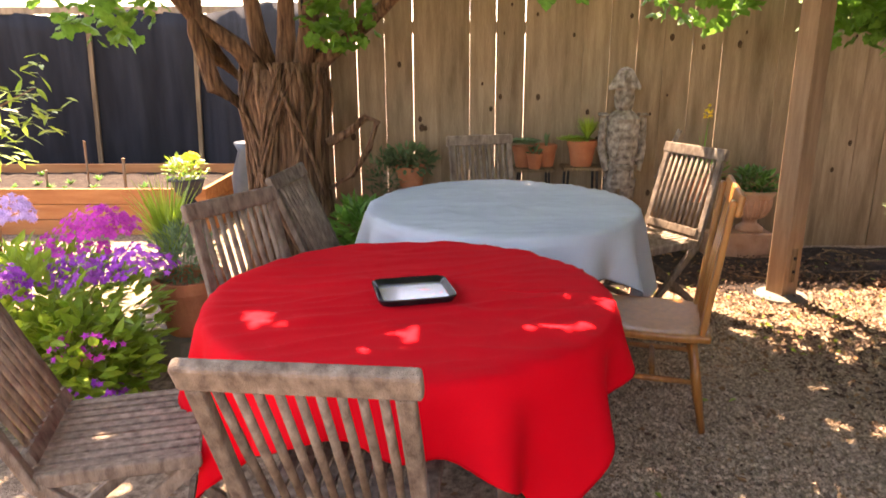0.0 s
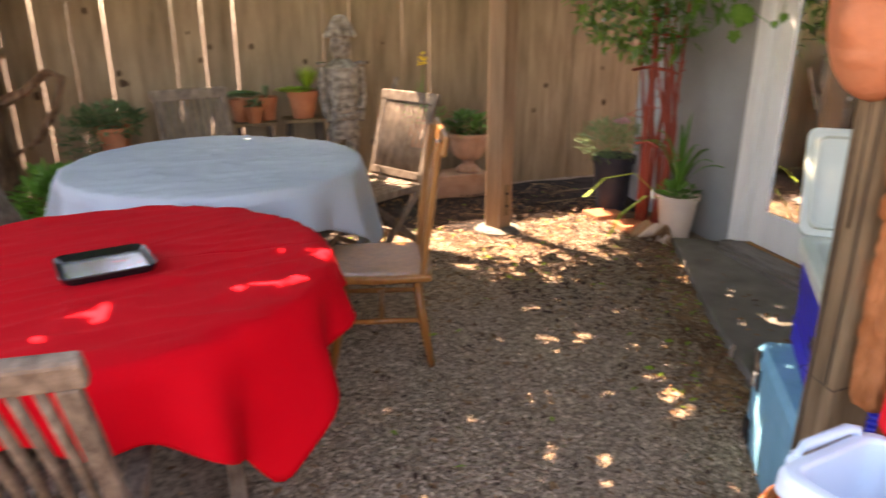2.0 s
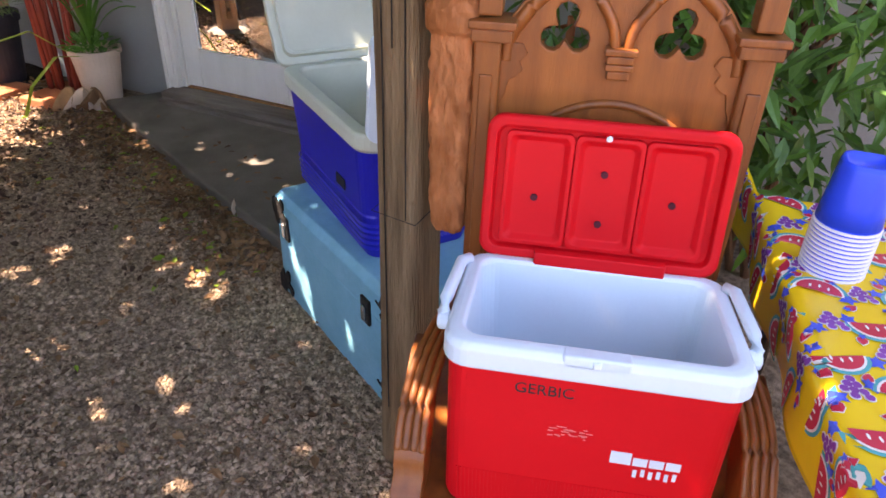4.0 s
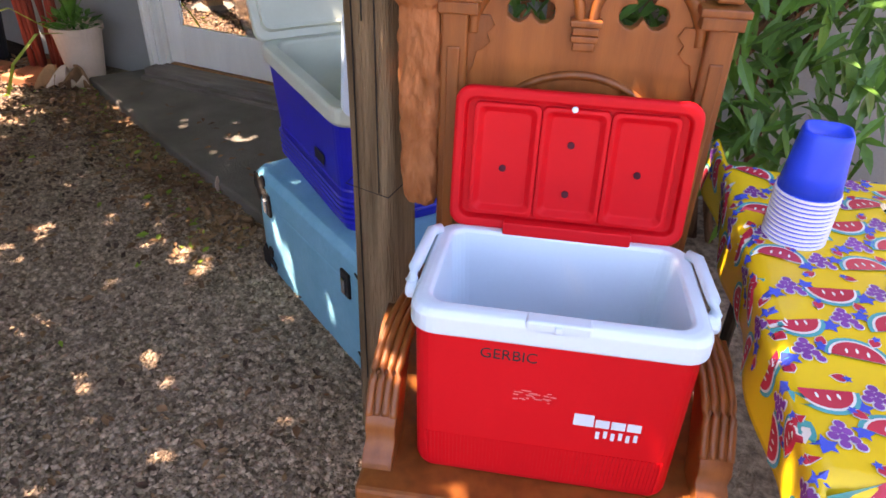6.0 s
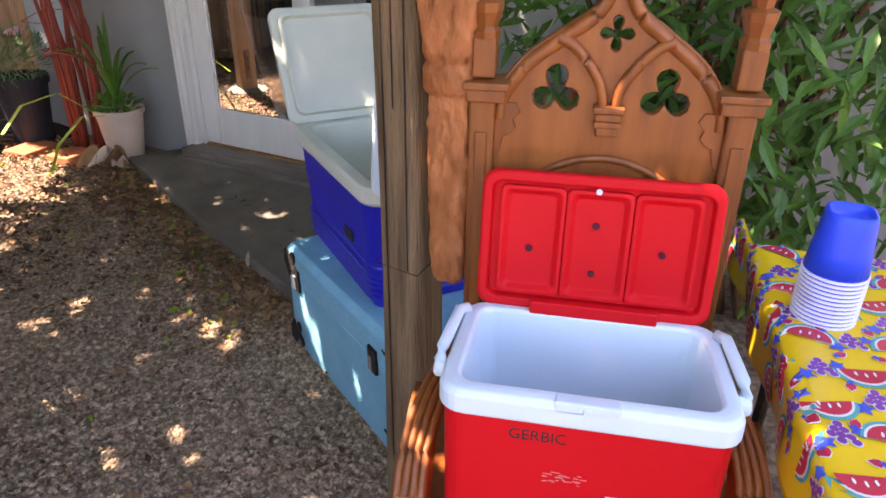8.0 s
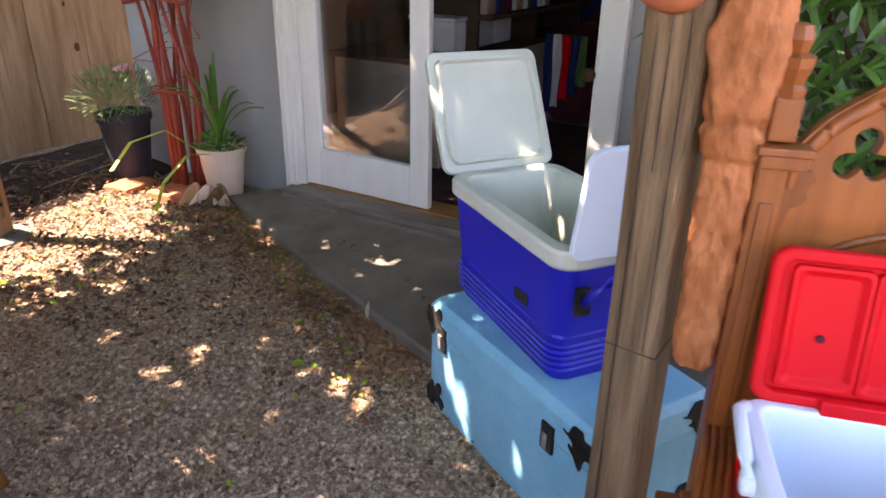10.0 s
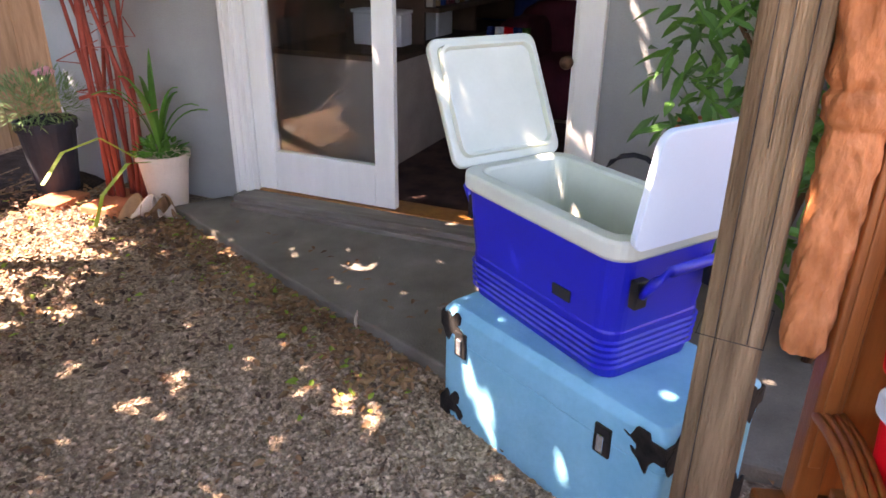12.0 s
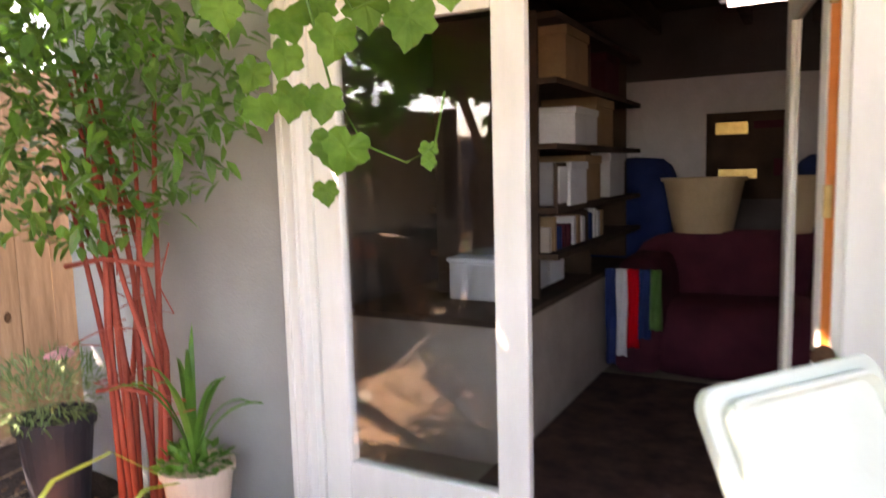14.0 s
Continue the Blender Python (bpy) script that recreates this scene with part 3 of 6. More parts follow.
# ---- fences ----
fence = thing("fence_back", "tall weathered board fence with gaps of light between its boards", "fence", kind="structure")
FY = 5.66
xs, boards = -1.22, []
while xs < 5.0:
    wd = rnd.uniform(0.20, 0.235)
    boards.append((xs + wd / 2, wd))
    xs += wd + rnd.choice((0.001, 0.002, 0.0035, 0.005, 0.007))
for x, wd in boards:
    bd = Mesh()
    lean = jitter(0.004)
    bd.beam((x, FY + jitter(0.004), 0.0), (x + lean, FY + jitter(0.004), 2.06 + jitter(0.015)), wd, 0.02)
    ob = part("board", bd, FENCE, fence)
    for _ in range(rnd.choice((0, 1, 2, 3))):
        kz, kx = rnd.uniform(0.3, 2.0), x + jitter(wd * 0.35)
        r = rnd.uniform(0.008, 0.022)
        part("knot", Mesh().lathe([(0.001, 0), (r, 0), (r * 0.8, 0.003), (0.001, 0.004)], 10, pose(kx, FY - 0.012, kz, 90) @ Matrix.Diagonal((1, 1.5, 1, 1))), KNOT, ob)
for z in (0.35, 1.75):
    part("rail", Mesh().box(1.9, FY + 0.035, z, 6.2, 0.04, 0.09), FENCE, fence)
part("post", Mesh().box(-1.12, FY - 0.09, 1.05, 0.11, 0.11, 2.1), TARP, fence, "dark fence corner post")

dark = thing("fence_dark", "fence hung with dark fabric behind the raised bed", "fence", kind="structure")
dm = Mesh()
dm.grid(lambda u, v: (-7.5 + 6.3 * u, 8.2 - 1.9 * max(0, u - 0.72) / 0.28 + 0.03 * math.sin(u * 70) + 0.03 * noise.noise((u * 30, v * 3, 2)), 2.0 * v + 0.03 * math.sin(u * 23) * v), 120, 10)
part("fabric", dm, TARP, dark, smooth=True, solid=0.012)
for x in (-5.6, -4.2, -3.0):
    part("batten", Mesh().beam((x, 8.14, 0), (x + 0.08, 8.14, 2.0), 0.05, 0.03), OLDPOST, dark, "grey wooden batten")
part("top_rail", Mesh().box(-5.0, 8.24, 2.03, 5.2, 0.06, 0.08), FENCE, dark)
# added fences on the unseen sides, to enclose the light and reflections
for n_, (p, q) in {"fence_left": ((-7.5, 8.2), (-7.5, -7)), "fence_behind": ((-7.5, -7), (4.2, -7))}.items():
    ob = thing(n_, "weathered board fence added to close the garden out of view", "fence", kind="structure")
    part("boards", Mesh().beam((*p, 0.95), (*q, 0.95), 1.9, 0.04, side=(0, 0, 1)), FENCE, ob)

# ---- pergola posts and beams ----
post = thing("pergola_post", "square pergola post of reddish wood in a metal bracket", "post")
PM = pose(2.13, 4.36, 0, 0, 0, 24)
part("shaft", Mesh().box(0, 0, 1.24, 0.135, 0.135, 2.42, PM), POSTWOOD, post, bevel=0.008)
part("footing", Mesh().lathe([(0.17, 0.0), (0.165, 0.025), (0.12, 0.04), (0.05, 0.045)], 20, PM), CONCRETE, post, "round concrete footing")
part("bracket", Mesh().box(0.0, -0.0705, 0.24, 0.045, 0.006, 0.22, PM), OLDPOST, post, "metal bracket with bolts")
for z in (0.2, 0.29):
    part("bolt", Mesh().lathe([(0.012, 0), (0.012, 0.008), (0.002, 0.01)], 8, PM @ pose(0, -0.0735, z, 90)), BLACKMETAL, post)
old = thing("old_post", "round weathered grey-brown timber post", "post")
OM = pose(1.431, 1.021, 0, 0, 0, -12)
om = Mesh()


def timber(u, v):
    """A weathered square timber with rounded, wavering edges."""
    a, z = u * 6.2832, 2.45 * v
    c, sn = math.cos(a), math.sin(a)
    k = (abs(c) ** 7 + abs(sn) ** 7) ** (-1 / 7)
    r = 0.0535 * k * (1 + 0.025 * math.sin(z * 4.3 + 1) + 0.05 * noise.noise((c * 2, sn * 2, z * 1.3)))
    return OM @ Vector((r * c + 0.005 * math.sin(z * 2.4), r * sn, z))


om.grid(timber, 64, 60)
part("shaft", om, OLDPOST, old, smooth=True)
for a, z0, z1 in ((0.022, 0.2, 1.35), (-0.03, 0.75, 2.2), (0.001, 1.1, 1.9)):
    part("crack", Mesh().beam(OM @ Vector((-0.0535, a, z0)), OM @ Vector((-0.0535, a + 0.004, z1)), 0.0016, 0.004, side=(0, 1, 0)), BLACKMETAL, old)
part("wire", Mesh().tube([OM @ Vector((0.057 * k1, 0.057 * k2, 0.76 + 0.012 * k1)) for k1, k2 in ((-1, -1), (-1, 1), (1, 1), (1, -1), (-1, -1))], 0.0012, 5), BLACKMETAL, old, "thin dark wire tied round the post")
perg = thing("pergola_beams", "wooden pergola beams carrying the vine overhead", "pergola")
for y in (1.1, 4.36):
    part("beam", Mesh().box(0.9, y, 2.52, 5.0, 0.09, 0.14), POSTWOOD, perg, bevel=0.006)
for i in range(7):
    part("rafter", Mesh().box(-1.3 + i * 0.75, 1.9, 2.63, 0.05, 6.4, 0.08), POSTWOOD, perg, bevel=0.004)

# ---- vine roof, tree crown ----
SUNV = Vector((SUN_AZ[0], SUN_AZ[1], math.tan(SUN_EL) * math.hypot(*SUN_AZ))).normalized()


def edge_y(x):
    """The ragged north rim of the vine roof; beyond x 2.45 unseen leaves are added to shade the corner."""
    if x > 2.45:
        return 6.3
    return 5.05 + 0.14 * math.sin(3.1 * x) + 0.1 * math.sin(7.3 * x + 1)


# places where gaps in the leaves let the sun through: x, y, height and radius of the fleck
FLECKS = [(1.13, 1.76, 0, 0.045), (1.05, 1.51, 0, 0.04), (0.94, 1.77, 0, 0.05), (1.64, 2.67, 0, 0.07), (1.3, 2.68, 0, 0.06), (1.68, 3.02, 0, 0.08), (1.67, 3.05, 0, 0.06), (0.7, 2.2, 0, 0.03),
          (1.36, 3.05, 0, 0.05), (-0.44, 2.59, 0.75, 0.03), (0.13, 2.43, 0.75, 0.035), (-0.7, 2.23, 0.75, 0.035), (-0.57, 2.08, 0.75, 0.045), (-0.61, 1.86, 0.75, 0.05), (-0.16, 1.98, 0.75, 0.06),
          (0.13, 2.13, 0.75, 0.04), (0.05, 1.85, 0.75, 0.035), (0.3, 1.99, 0.75, 0.04), (-0.03, 3.84, 0.75, 0.04), (0.41, 3.73, 0.75, 0.05), (1.95, 1.61, 0.66, 0.06), (1.89, 1.54, 0.68, 0.05), (1.83, 1.46, 0.66, 0.045), (1.91, 1.55, 0.79, 0.035), (2.2, 1.75, 0.95, 0.045), (1.78, 1.5, 0.38, 0.04), (1.13, 0.22, 0.72, 0.045), (1.09, 0.17, 0.77, 0.04)]
SOLID = [(1.2, 0.56, 0.7, 0.22), (1.35, 0.6, 0.95, 0.2)]


def pierced(p):
    """Whether a leaf at p would darken one of the flecks; a fleck never falls where the shade is whole."""
    for x, y, z, r in FLECKS:
        k = (p.z - z) / SUNV.z
        if math.hypot(x + SUNV.x * k - p.x, y + SUNV.y * k - p.y) < 0.7 * r + 0.012:
            return True
    return False


def shaded(p):
    for x, y, z, r in SOLID:
        k = (p.z - z) / SUNV.z
        if math.hypot(x + SUNV.x * k - p.x, y + SUNV.y * k - p.y) < r:
            return True
    return False


vr = Mesh()
count = 0
while count < 7400:
    x, y = rnd.uniform(-2.0, 3.35), rnd.uniform(0.6, 6.3)
    if y > edge_y(x) or (x < -1.3 and y > 3.6):
        continue
    # small ragged openings through which dapples fall
    h = noise.noise((x * 2.3, y * 2.3, 4.0)) + 0.5 * noise.noise((x * 6, y * 6, 9.0))
    z = 2.72 + rnd.uniform(-0.04, 0.3)
    mid = Vector((x, y, z))
    if pierced(mid):
        continue
    if h > 0.74 and not shaded(mid) and rnd.random() < 0.96:
        continue
    d = Vector((jitter(1), jitter(1), -0.25 + jitter(0.25))).normalized()
    vr.lobed(mid - d * 0.06, d, (jitter(0.4), jitter(0.4), 1), rnd.uniform(0.115, 0.18))
    count += 1
for _ in range(60):
    x, y = rnd.uniform(-1.3, 3.2), rnd.uniform(-0.6, 5)
    vr.tube([(x, y, 2.72), (x + jitter(0.6), y + jitter(0.6), 2.8), (x + jitter(1), y + jitter(1), 2.85)], 0.008, 5)
tagged(part("vine_roof", vr, GRAPELEAF), "grape vine spread over the pergola, shading the patio", "vine", kind="stuff")

# ---- tree ----
tree = thing("tree", "old gnarled vine-wrapped tree trunk with spreading limbs", "tree")
TB = Vector((-1.22, 5.05, 0))
tm = Mesh()
prof = [(0, 0.34), (0.3, 0.29), (0.7, 0.25), (1.0, 0.25), (1.25, 0.29), (1.45, 0.24)]
tm.tube([TB + Vector((0.03 * math.sin(4 * z), 0, z)) for z, r in prof], [r for z, r in prof], 18)
part("trunk", tm, BARK, tree, smooth=True)
for i in range(26):
    a = 6.2832 * i / 26 + jitter(0.1)
    st, pr = [], []
    tw = jitter(0.9)
    for k in range(9):
        z = 1.5 * k / 8
        r0 = np.interp(z, [p[0] for p in prof], [p[1] for p in prof]) + 0.01 + jitter(0.008)
        st.append(TB + Vector((math.cos(a + tw * z * 0.5) * r0, math.sin(a + tw * z * 0.5) * r0, z)))
        pr.append(rnd.uniform(0.012, 0.034))
    part("stem", Mesh().tube(st, pr, 7), BARK, tree, smooth=True)
# loose strands wound round the trunk
for i in range(18):
    a, tw = rnd.uniform(3.3, 6.1), rnd.choice((-1, 1)) * rnd.uniform(0.5, 1.5)
    st = []
    for k in range(11):
        z = 0.15 + 1.35 * k / 10
        r0 = np.interp(z, [p[0] for p in prof], [p[1] for p in prof]) + 0.035 + 0.015 * math.sin(5 * z + i)
        st.append(TB + Vector((math.cos(a + tw * (z - 0.7)) * r0, math.sin(a + tw * (z - 0.7)) * r0, z)))
    part("strand", Mesh().tube(st, rnd.uniform(0.007, 0.016), 6), BARK, tree, smooth=True)
BOUGHS = [((-0.15, 0, 1.25), (-0.45, -0.1, 1.55), (-0.62, -0.1, 1.95), (-0.75, 0, 2.4)), ((-0.05, -0.1, 1.3), (-0.25, -0.2, 1.6), (-0.5, -0.3, 1.8), (-0.9, -0.4, 2.3)),
         ((0.1, 0, 1.25), (0.25, 0, 1.5), (0.6, -0.1, 1.75), (1.1, -0.2, 2.2)), ((0.0, 0, 1.3), (0.02, 0.05, 1.7), (0.05, 0, 2.1), (0.0, 0, 2.6)),
         ((0.12, -0.05, 1.3), (0.2, -0.1, 1.7), (0.3, -0.2, 2.1), (0.5, -0.3, 2.5)), ((-0.1, 0.1, 1.3), (-0.2, 0.1, 1.7), (-0.25, 0.1, 2.1), (-0.3, 0.2, 2.6)),
         ((-0.18, -0.1, 1.15), (-0.42, -0.25, 1.35), (-0.5, -0.3, 1.7), (-0.45, -0.3, 2.3))]
for lb in BOUGHS:
    part("limb", Mesh().tube([TB + Vector(p) for p in lb], [0.085, 0.065, 0.05, 0.035], 9), BARK, tree, smooth=True)
part("limb", Mesh().tube([TB + Vector(p) for p in ((0.3, -0.1, 0.95), (0.45, -0.1, 1.02), (0.58, -0.12, 1.13), (0.66, -0.12, 1.1), (0.6, -0.12, 0.92), (0.47, -0.1, 0.72), (0.3, -0.1, 0.62))], [0.035, 0.03, 0.026, 0.026, 0.024, 0.022, 0.02], 8), BARK, tree, "dead looping branch", smooth=True)
cr = Mesh()
for _ in range(5200):
    b = ball_point()
    p = Vector((-1.0, 4.75, 2.75)) + Vector((b.x * 2.1, b.y * 1.5, b.z * 0.62))
    if p.z < 2.12 or pierced(p):
        continue
    cr.lobed(p, (jitter(1), jitter(1), jitter(0.6) - 0.3), (jitter(0.5), jitter(0.5), 1), rnd.uniform(0.09, 0.16))
# the big clump at x 3.0 is added to darken the fence corner
for (x, y, z, n_, s_) in [(-0.75, 4.75, 1.78, 90, 0.2), (-2.2, 4.5, 1.9, 110, 0.28), (1.55, 4.6, 1.98, 120, 0.28), (2.55, 4.6, 1.85, 200, 0.28), (3.0, 5.0, 2.25, 420, 0.5), (0.7, 4.7, 2.2, 50, 0.3)]:
    for _ in range(n_):
        b = ball_point()
        cr.lobed((x + b.x * s_ * 1.4, y + b.y * s_, z + b.z * s_), (jitter(1), jitter(1), -0.5 + jitter(0.4)), (jitter(0.6), jitter(0.6), 1), rnd.uniform(0.07, 0.12))
part("crown", cr, GRAPELEAF, tree)
# branch of bright leaves reaching in beside the dark fence
br = thing("leafy_branch", "bright green leafy shrub branch in the sun", "shrub")
part("stem", Mesh().tube([(-2.95, 4.2, 0), (-2.85, 4.2, 0.8), (-2.75, 4.15, 1.25), (-2.45, 4.1, 1.38)], [0.02, 0.015, 0.01, 0.005], 6), BARK, br)
lm = Mesh()
for _ in range(110):
    t = rnd.random()
    p = Vector((-2.85, 4.2, 1.0)).lerp(Vector((-2.42, 4.1, 1.42)), t) + Vector((jitter(0.14), jitter(0.15), jitter(0.2)))
    lm.leaf(p, (0.6 + jitter(0.8), jitter(0.8), jitter(0.6)), (jitter(0.3), jitter(0.3), 1), 0.11, 0.03)
part("leaves", lm, LIME, br)

# ---- raised bed and flower border ----
bed = thing("raised_bed", "low raised planter of new redwood boards filled with soil", "planter")
for z in (0.07, 0.21, 0.35):
    part("board", Mesh().box(-3.75, 6.0, z, 3.1, 0.04, 0.135), REDWOOD, bed, bevel=0.004)
    part("board", Mesh().box(-2.22, 6.7, z, 0.04, 1.36, 0.135), REDWOOD, bed, bevel=0.004)
    part("board", Mesh().box(-3.75, 7.4, z, 3.1, 0.04, 0.135), REDWOOD, bed, bevel=0.004)
part("soil", Mesh().grid(lambda u, v: (-5.28 + 3.03 * u, 6.025 + 1.35 * v, 0.33 + 0.02 * noise.noise((u * 20, v * 9, 0))), 40, 16), SOIL, bed, smooth=True)
for _ in range(16):
    p = Vector((rnd.uniform(-5.0, -2.5), rnd.uniform(6.1, 7.2), 0.33))
    q = Mesh()
    for k in range(9):
        q.leaf(p, (jitter(1), jitter(1), 0.7), (0, 0, 1), 0.07, 0.03)
    part("seedling", q, GREEN, bed)
for x, y, h, r in ((-3.55, 6.6, 0.42, 0.012), (-3.9, 6.5, 0.16, 0.014), (-3.15, 6.5, 0.27, 0.016)):
    tagged(part("garden_stake", Mesh().tube([(x, y, 0.32), (x + 0.01, y, 0.34 + h)], r, 6), POSTWOOD), "short wooden stake in the raised bed", "stake", group="stakes in the bed")


def pot_shape(r, h, lip, m):
    return Mesh().lathe([(r * 0.68, 0), (r * 0.92, h - lip), (r, h - lip), (r, h), (r * 0.9, h), (r * 0.86, h - lip * 1.3), (0.01, h - lip * 1.4)], 28, m)


def bush(mesh, c, rad, n, length, width, slot=0, lift=0.4):
    for _ in range(n):
        b = ball_point()
        p = Vector(c) + Vector((b.x * rad[0], b.y * rad[1], b.z * rad[2]))
        mesh.leaf(p, (b.x + jitter(0.6), b.y + jitter(0.6), lift + b.z * 0.6 + jitter(0.4)), (jitter(0.4), jitter(0.4), 1), length * rnd.uniform(0.6, 1.25), width * rnd.uniform(0.7, 1.2), slot)


def spikes(mesh, c, n, h, spread, width, slot=0):
    for _ in range(n):
        a = rnd.uniform(0, 6.2832)
        s_ = spread * rnd.uniform(0.2, 1)
        hh = h * rnd.uniform(0.6, 1)
        dx, dy = math.cos(a), math.sin(a)
        side = Vector((-dy, dx, 0)) * width / 2
        vs = []
        for k in range(6):
            t = k / 5
            p = Vector(c) + Vector((dx * s_ * t ** 1.6, dy * s_ * t ** 1.6, hh * (t - 0.25 * t ** 3 * s_ / max(h, 0.01))))
            vs += [p - side * (1 - t ** 2) , p + side * (1 - t ** 2)]
        mesh.put(vs, [(2 * k, 2 * k + 1, 2 * k + 3, 2 * k + 2) for k in range(5)], None, slot)


def straps(mesh, c, n, h, spread, width, slot=0):
    """Long strap leaves that rise and then arch over."""
    for i in range(n):
        a = 2.4 * i + jitter(0.4)
        hh, s_ = h * rnd.uniform(0.5, 1), spread * rnd.uniform(0.35, 1)
        dx, dy = math.cos(a), math.sin(a)
        side = Vector((-dy, dx, 0)) * width / 2
        vs = []
        for k in range(10):
            t = k / 9
            p = Vector(c) + Vector((dx * s_ * t ** 1.5, dy * s_ * t ** 1.5, hh * (1.25 * t - 0.45 * t ** 3 * (0.3 + s_ / spread))))
            w_ = math.sin(3.1416 * (0.12 + 0.86 * t)) * (1 - 0.2 * t)
            vs += [p - side * w_, p - Vector((0, 0, 0.006)), p + side * w_]
        mesh.put(vs, [f for k in range(9) for f in ((3 * k, 3 * k + 1, 3 * k + 4, 3 * k + 3), (3 * k + 1, 3 * k + 2, 3 * k + 5, 3 * k + 4))], None, slot)


def blooms(mesh, c, rad, n, size, slot=0):
    """Clusters of small five-petalled blossoms."""
    for _ in range(n):
        b = ball_point()
        p = Vector(c) + Vector((b.x * rad[0], b.y * rad[1], abs(b.z) * rad[2]))
        nrm = Vector((b.x, b.y - 0.5, 0.8)).normalized()
        s1 = nrm.orthogonal().normalized()
        s2 = nrm.cross(s1)
        ring = [p + (s1 * math.cos(1.2566 * k / 2) + s2 * math.sin(1.2566 * k / 2)) * size * (1 if k % 2 == 0 else 0.45) + nrm * 0.003 for k in range(10)]
        mesh.put([p] + ring, [(0, 1 + k, 1 + (k + 1) % 10) for k in range(10)], None, slot)


fb = thing("flower_bush", "purple and lilac flowering phlox bushes in the sun", "flowers")
fm = Mesh()
bush(fm, (-2.05, 3.05, 0.34), (0.65, 0.5, 0.36), 1700, 0.10, 0.045)
bush(fm, (-1.75, 2.85, 0.22), (0.35, 0.3, 0.24), 700, 0.11, 0.06)
part("leaves", fm, [LIME, GREEN], fb)
for c, mt, n_ in [((-2.12, 3.2, 0.80), LILAC, 110), ((-2.3, 3.0, 0.66), LILAC, 80), ((-1.68, 3.25, 0.73), MAGENTA, 100), ((-1.98, 2.9, 0.55), PURPLE, 70), ((-1.75, 3.15, 0.52), PURPLE, 80),
                  ((-1.5, 3.2, 0.56), PURPLE, 60), ((-2.1, 2.75, 0.42), PURPLE, 50), ((-1.62, 2.85, 0.28), MAGENTA, 16), ((-1.55, 2.75, 0.08), PURPLE, 20), ((-1.85, 3.3, 0.62), MAGENTA, 50)]:
    bm_ = Mesh()
    blooms(bm_, (c[0], c[1] - 0.12, c[2] + 0.03), (0.19, 0.15, 0.13), n_ * 2, 0.021)
    part("blossom", bm_, mt, fb)
gp = thing("potted_herb", "wide terracotta pot of soft grey-green herbs and strap leaves", "potted plant")
part("pot", pot_shape(0.19, 0.30, 0.06, pose(-1.40, 3.42, 0.16)), TERRA, gp, smooth=False)
hm = Mesh()
bush(hm, (-1.42, 3.42, 0.56), (0.18, 0.18, 0.16), 900, 0.06, 0.010, 0)
spikes(hm, (-1.62, 3.75, 0.35), 130, 0.62, 0.32, 0.02, 1)
part("leaves", hm, [SAGE, LIME], gp)
tagged(part("flat_stone", Mesh().lathe([(0.2, 0), (0.22, 0.08), (0.2, 0.16), (0.02, 0.162)], 12, pose(-1.4, 3.42, 0)), CONCRETE, bevel=0.01), "rough stone block under a flower pot", "stone")
yp = thing("urn_planter", "small dark urn planter with white and yellow flowers", "potted plant")
part("pot", Mesh().lathe([(0.07, 0), (0.04, 0.05), (0.1, 0.1), (0.13, 0.2), (0.15, 0.22), (0.13, 0.225), (0.02, 0.2)], 20, pose(-2.2, 5.6, 0.36)), BLACKPOT, yp, smooth=True)
part("base", Mesh().lathe([(0.12, 0), (0.1, 0.35), (0.11, 0.36), (0.02, 0.362)], 16, pose(-2.2, 5.6, 0)), CONCRETE, yp)
ym = Mesh()
bush(ym, (-2.2, 5.6, 0.66), (0.16, 0.14, 0.1), 200, 0.06, 0.03)
part("leaves", ym, LIME, yp)
for c, mt in (((-2.14, 5.55, 0.75), YELLOW), ((-2.26, 5.58, 0.70), WHITEPETAL)):
    q = Mesh()
    blooms(q, c, (0.07, 0.07, 0.05), 30, 0.022)
    part("blossom", q, mt, yp)
bv = thing("blue_vase", "tall blue-grey glazed garden jar beside the raised bed", "jar")
part("body", Mesh().lathe([(0.1, 0), (0.16, 0.2), (0.17, 0.5), (0.1, 0.72), (0.13, 0.8), (0.1, 0.8), (0.02, 0.7)], 20, pose(-1.85, 6.2, 0)), VASEBLUE, bv, smooth=True)
gm = Mesh()
bush(gm, (-0.62, 4.75, 0.34), (0.28, 0.25, 0.22), 500, 0.11, 0.06)
blooms(gm, (-0.5, 4.6, 0.5), (0.12, 0.1, 0.06), 25, 0.025, 1)
gx = thing("leafy_pot", "bright green leafy plant with white blooms in a pale pot", "potted plant")
part("pot", pot_shape(0.2, 0.22, 0.04, pose(-0.6, 4.72, 0)), CREAMPOT, gx)
part("leaves", gm, [GREEN, WHITEPETAL], gx)

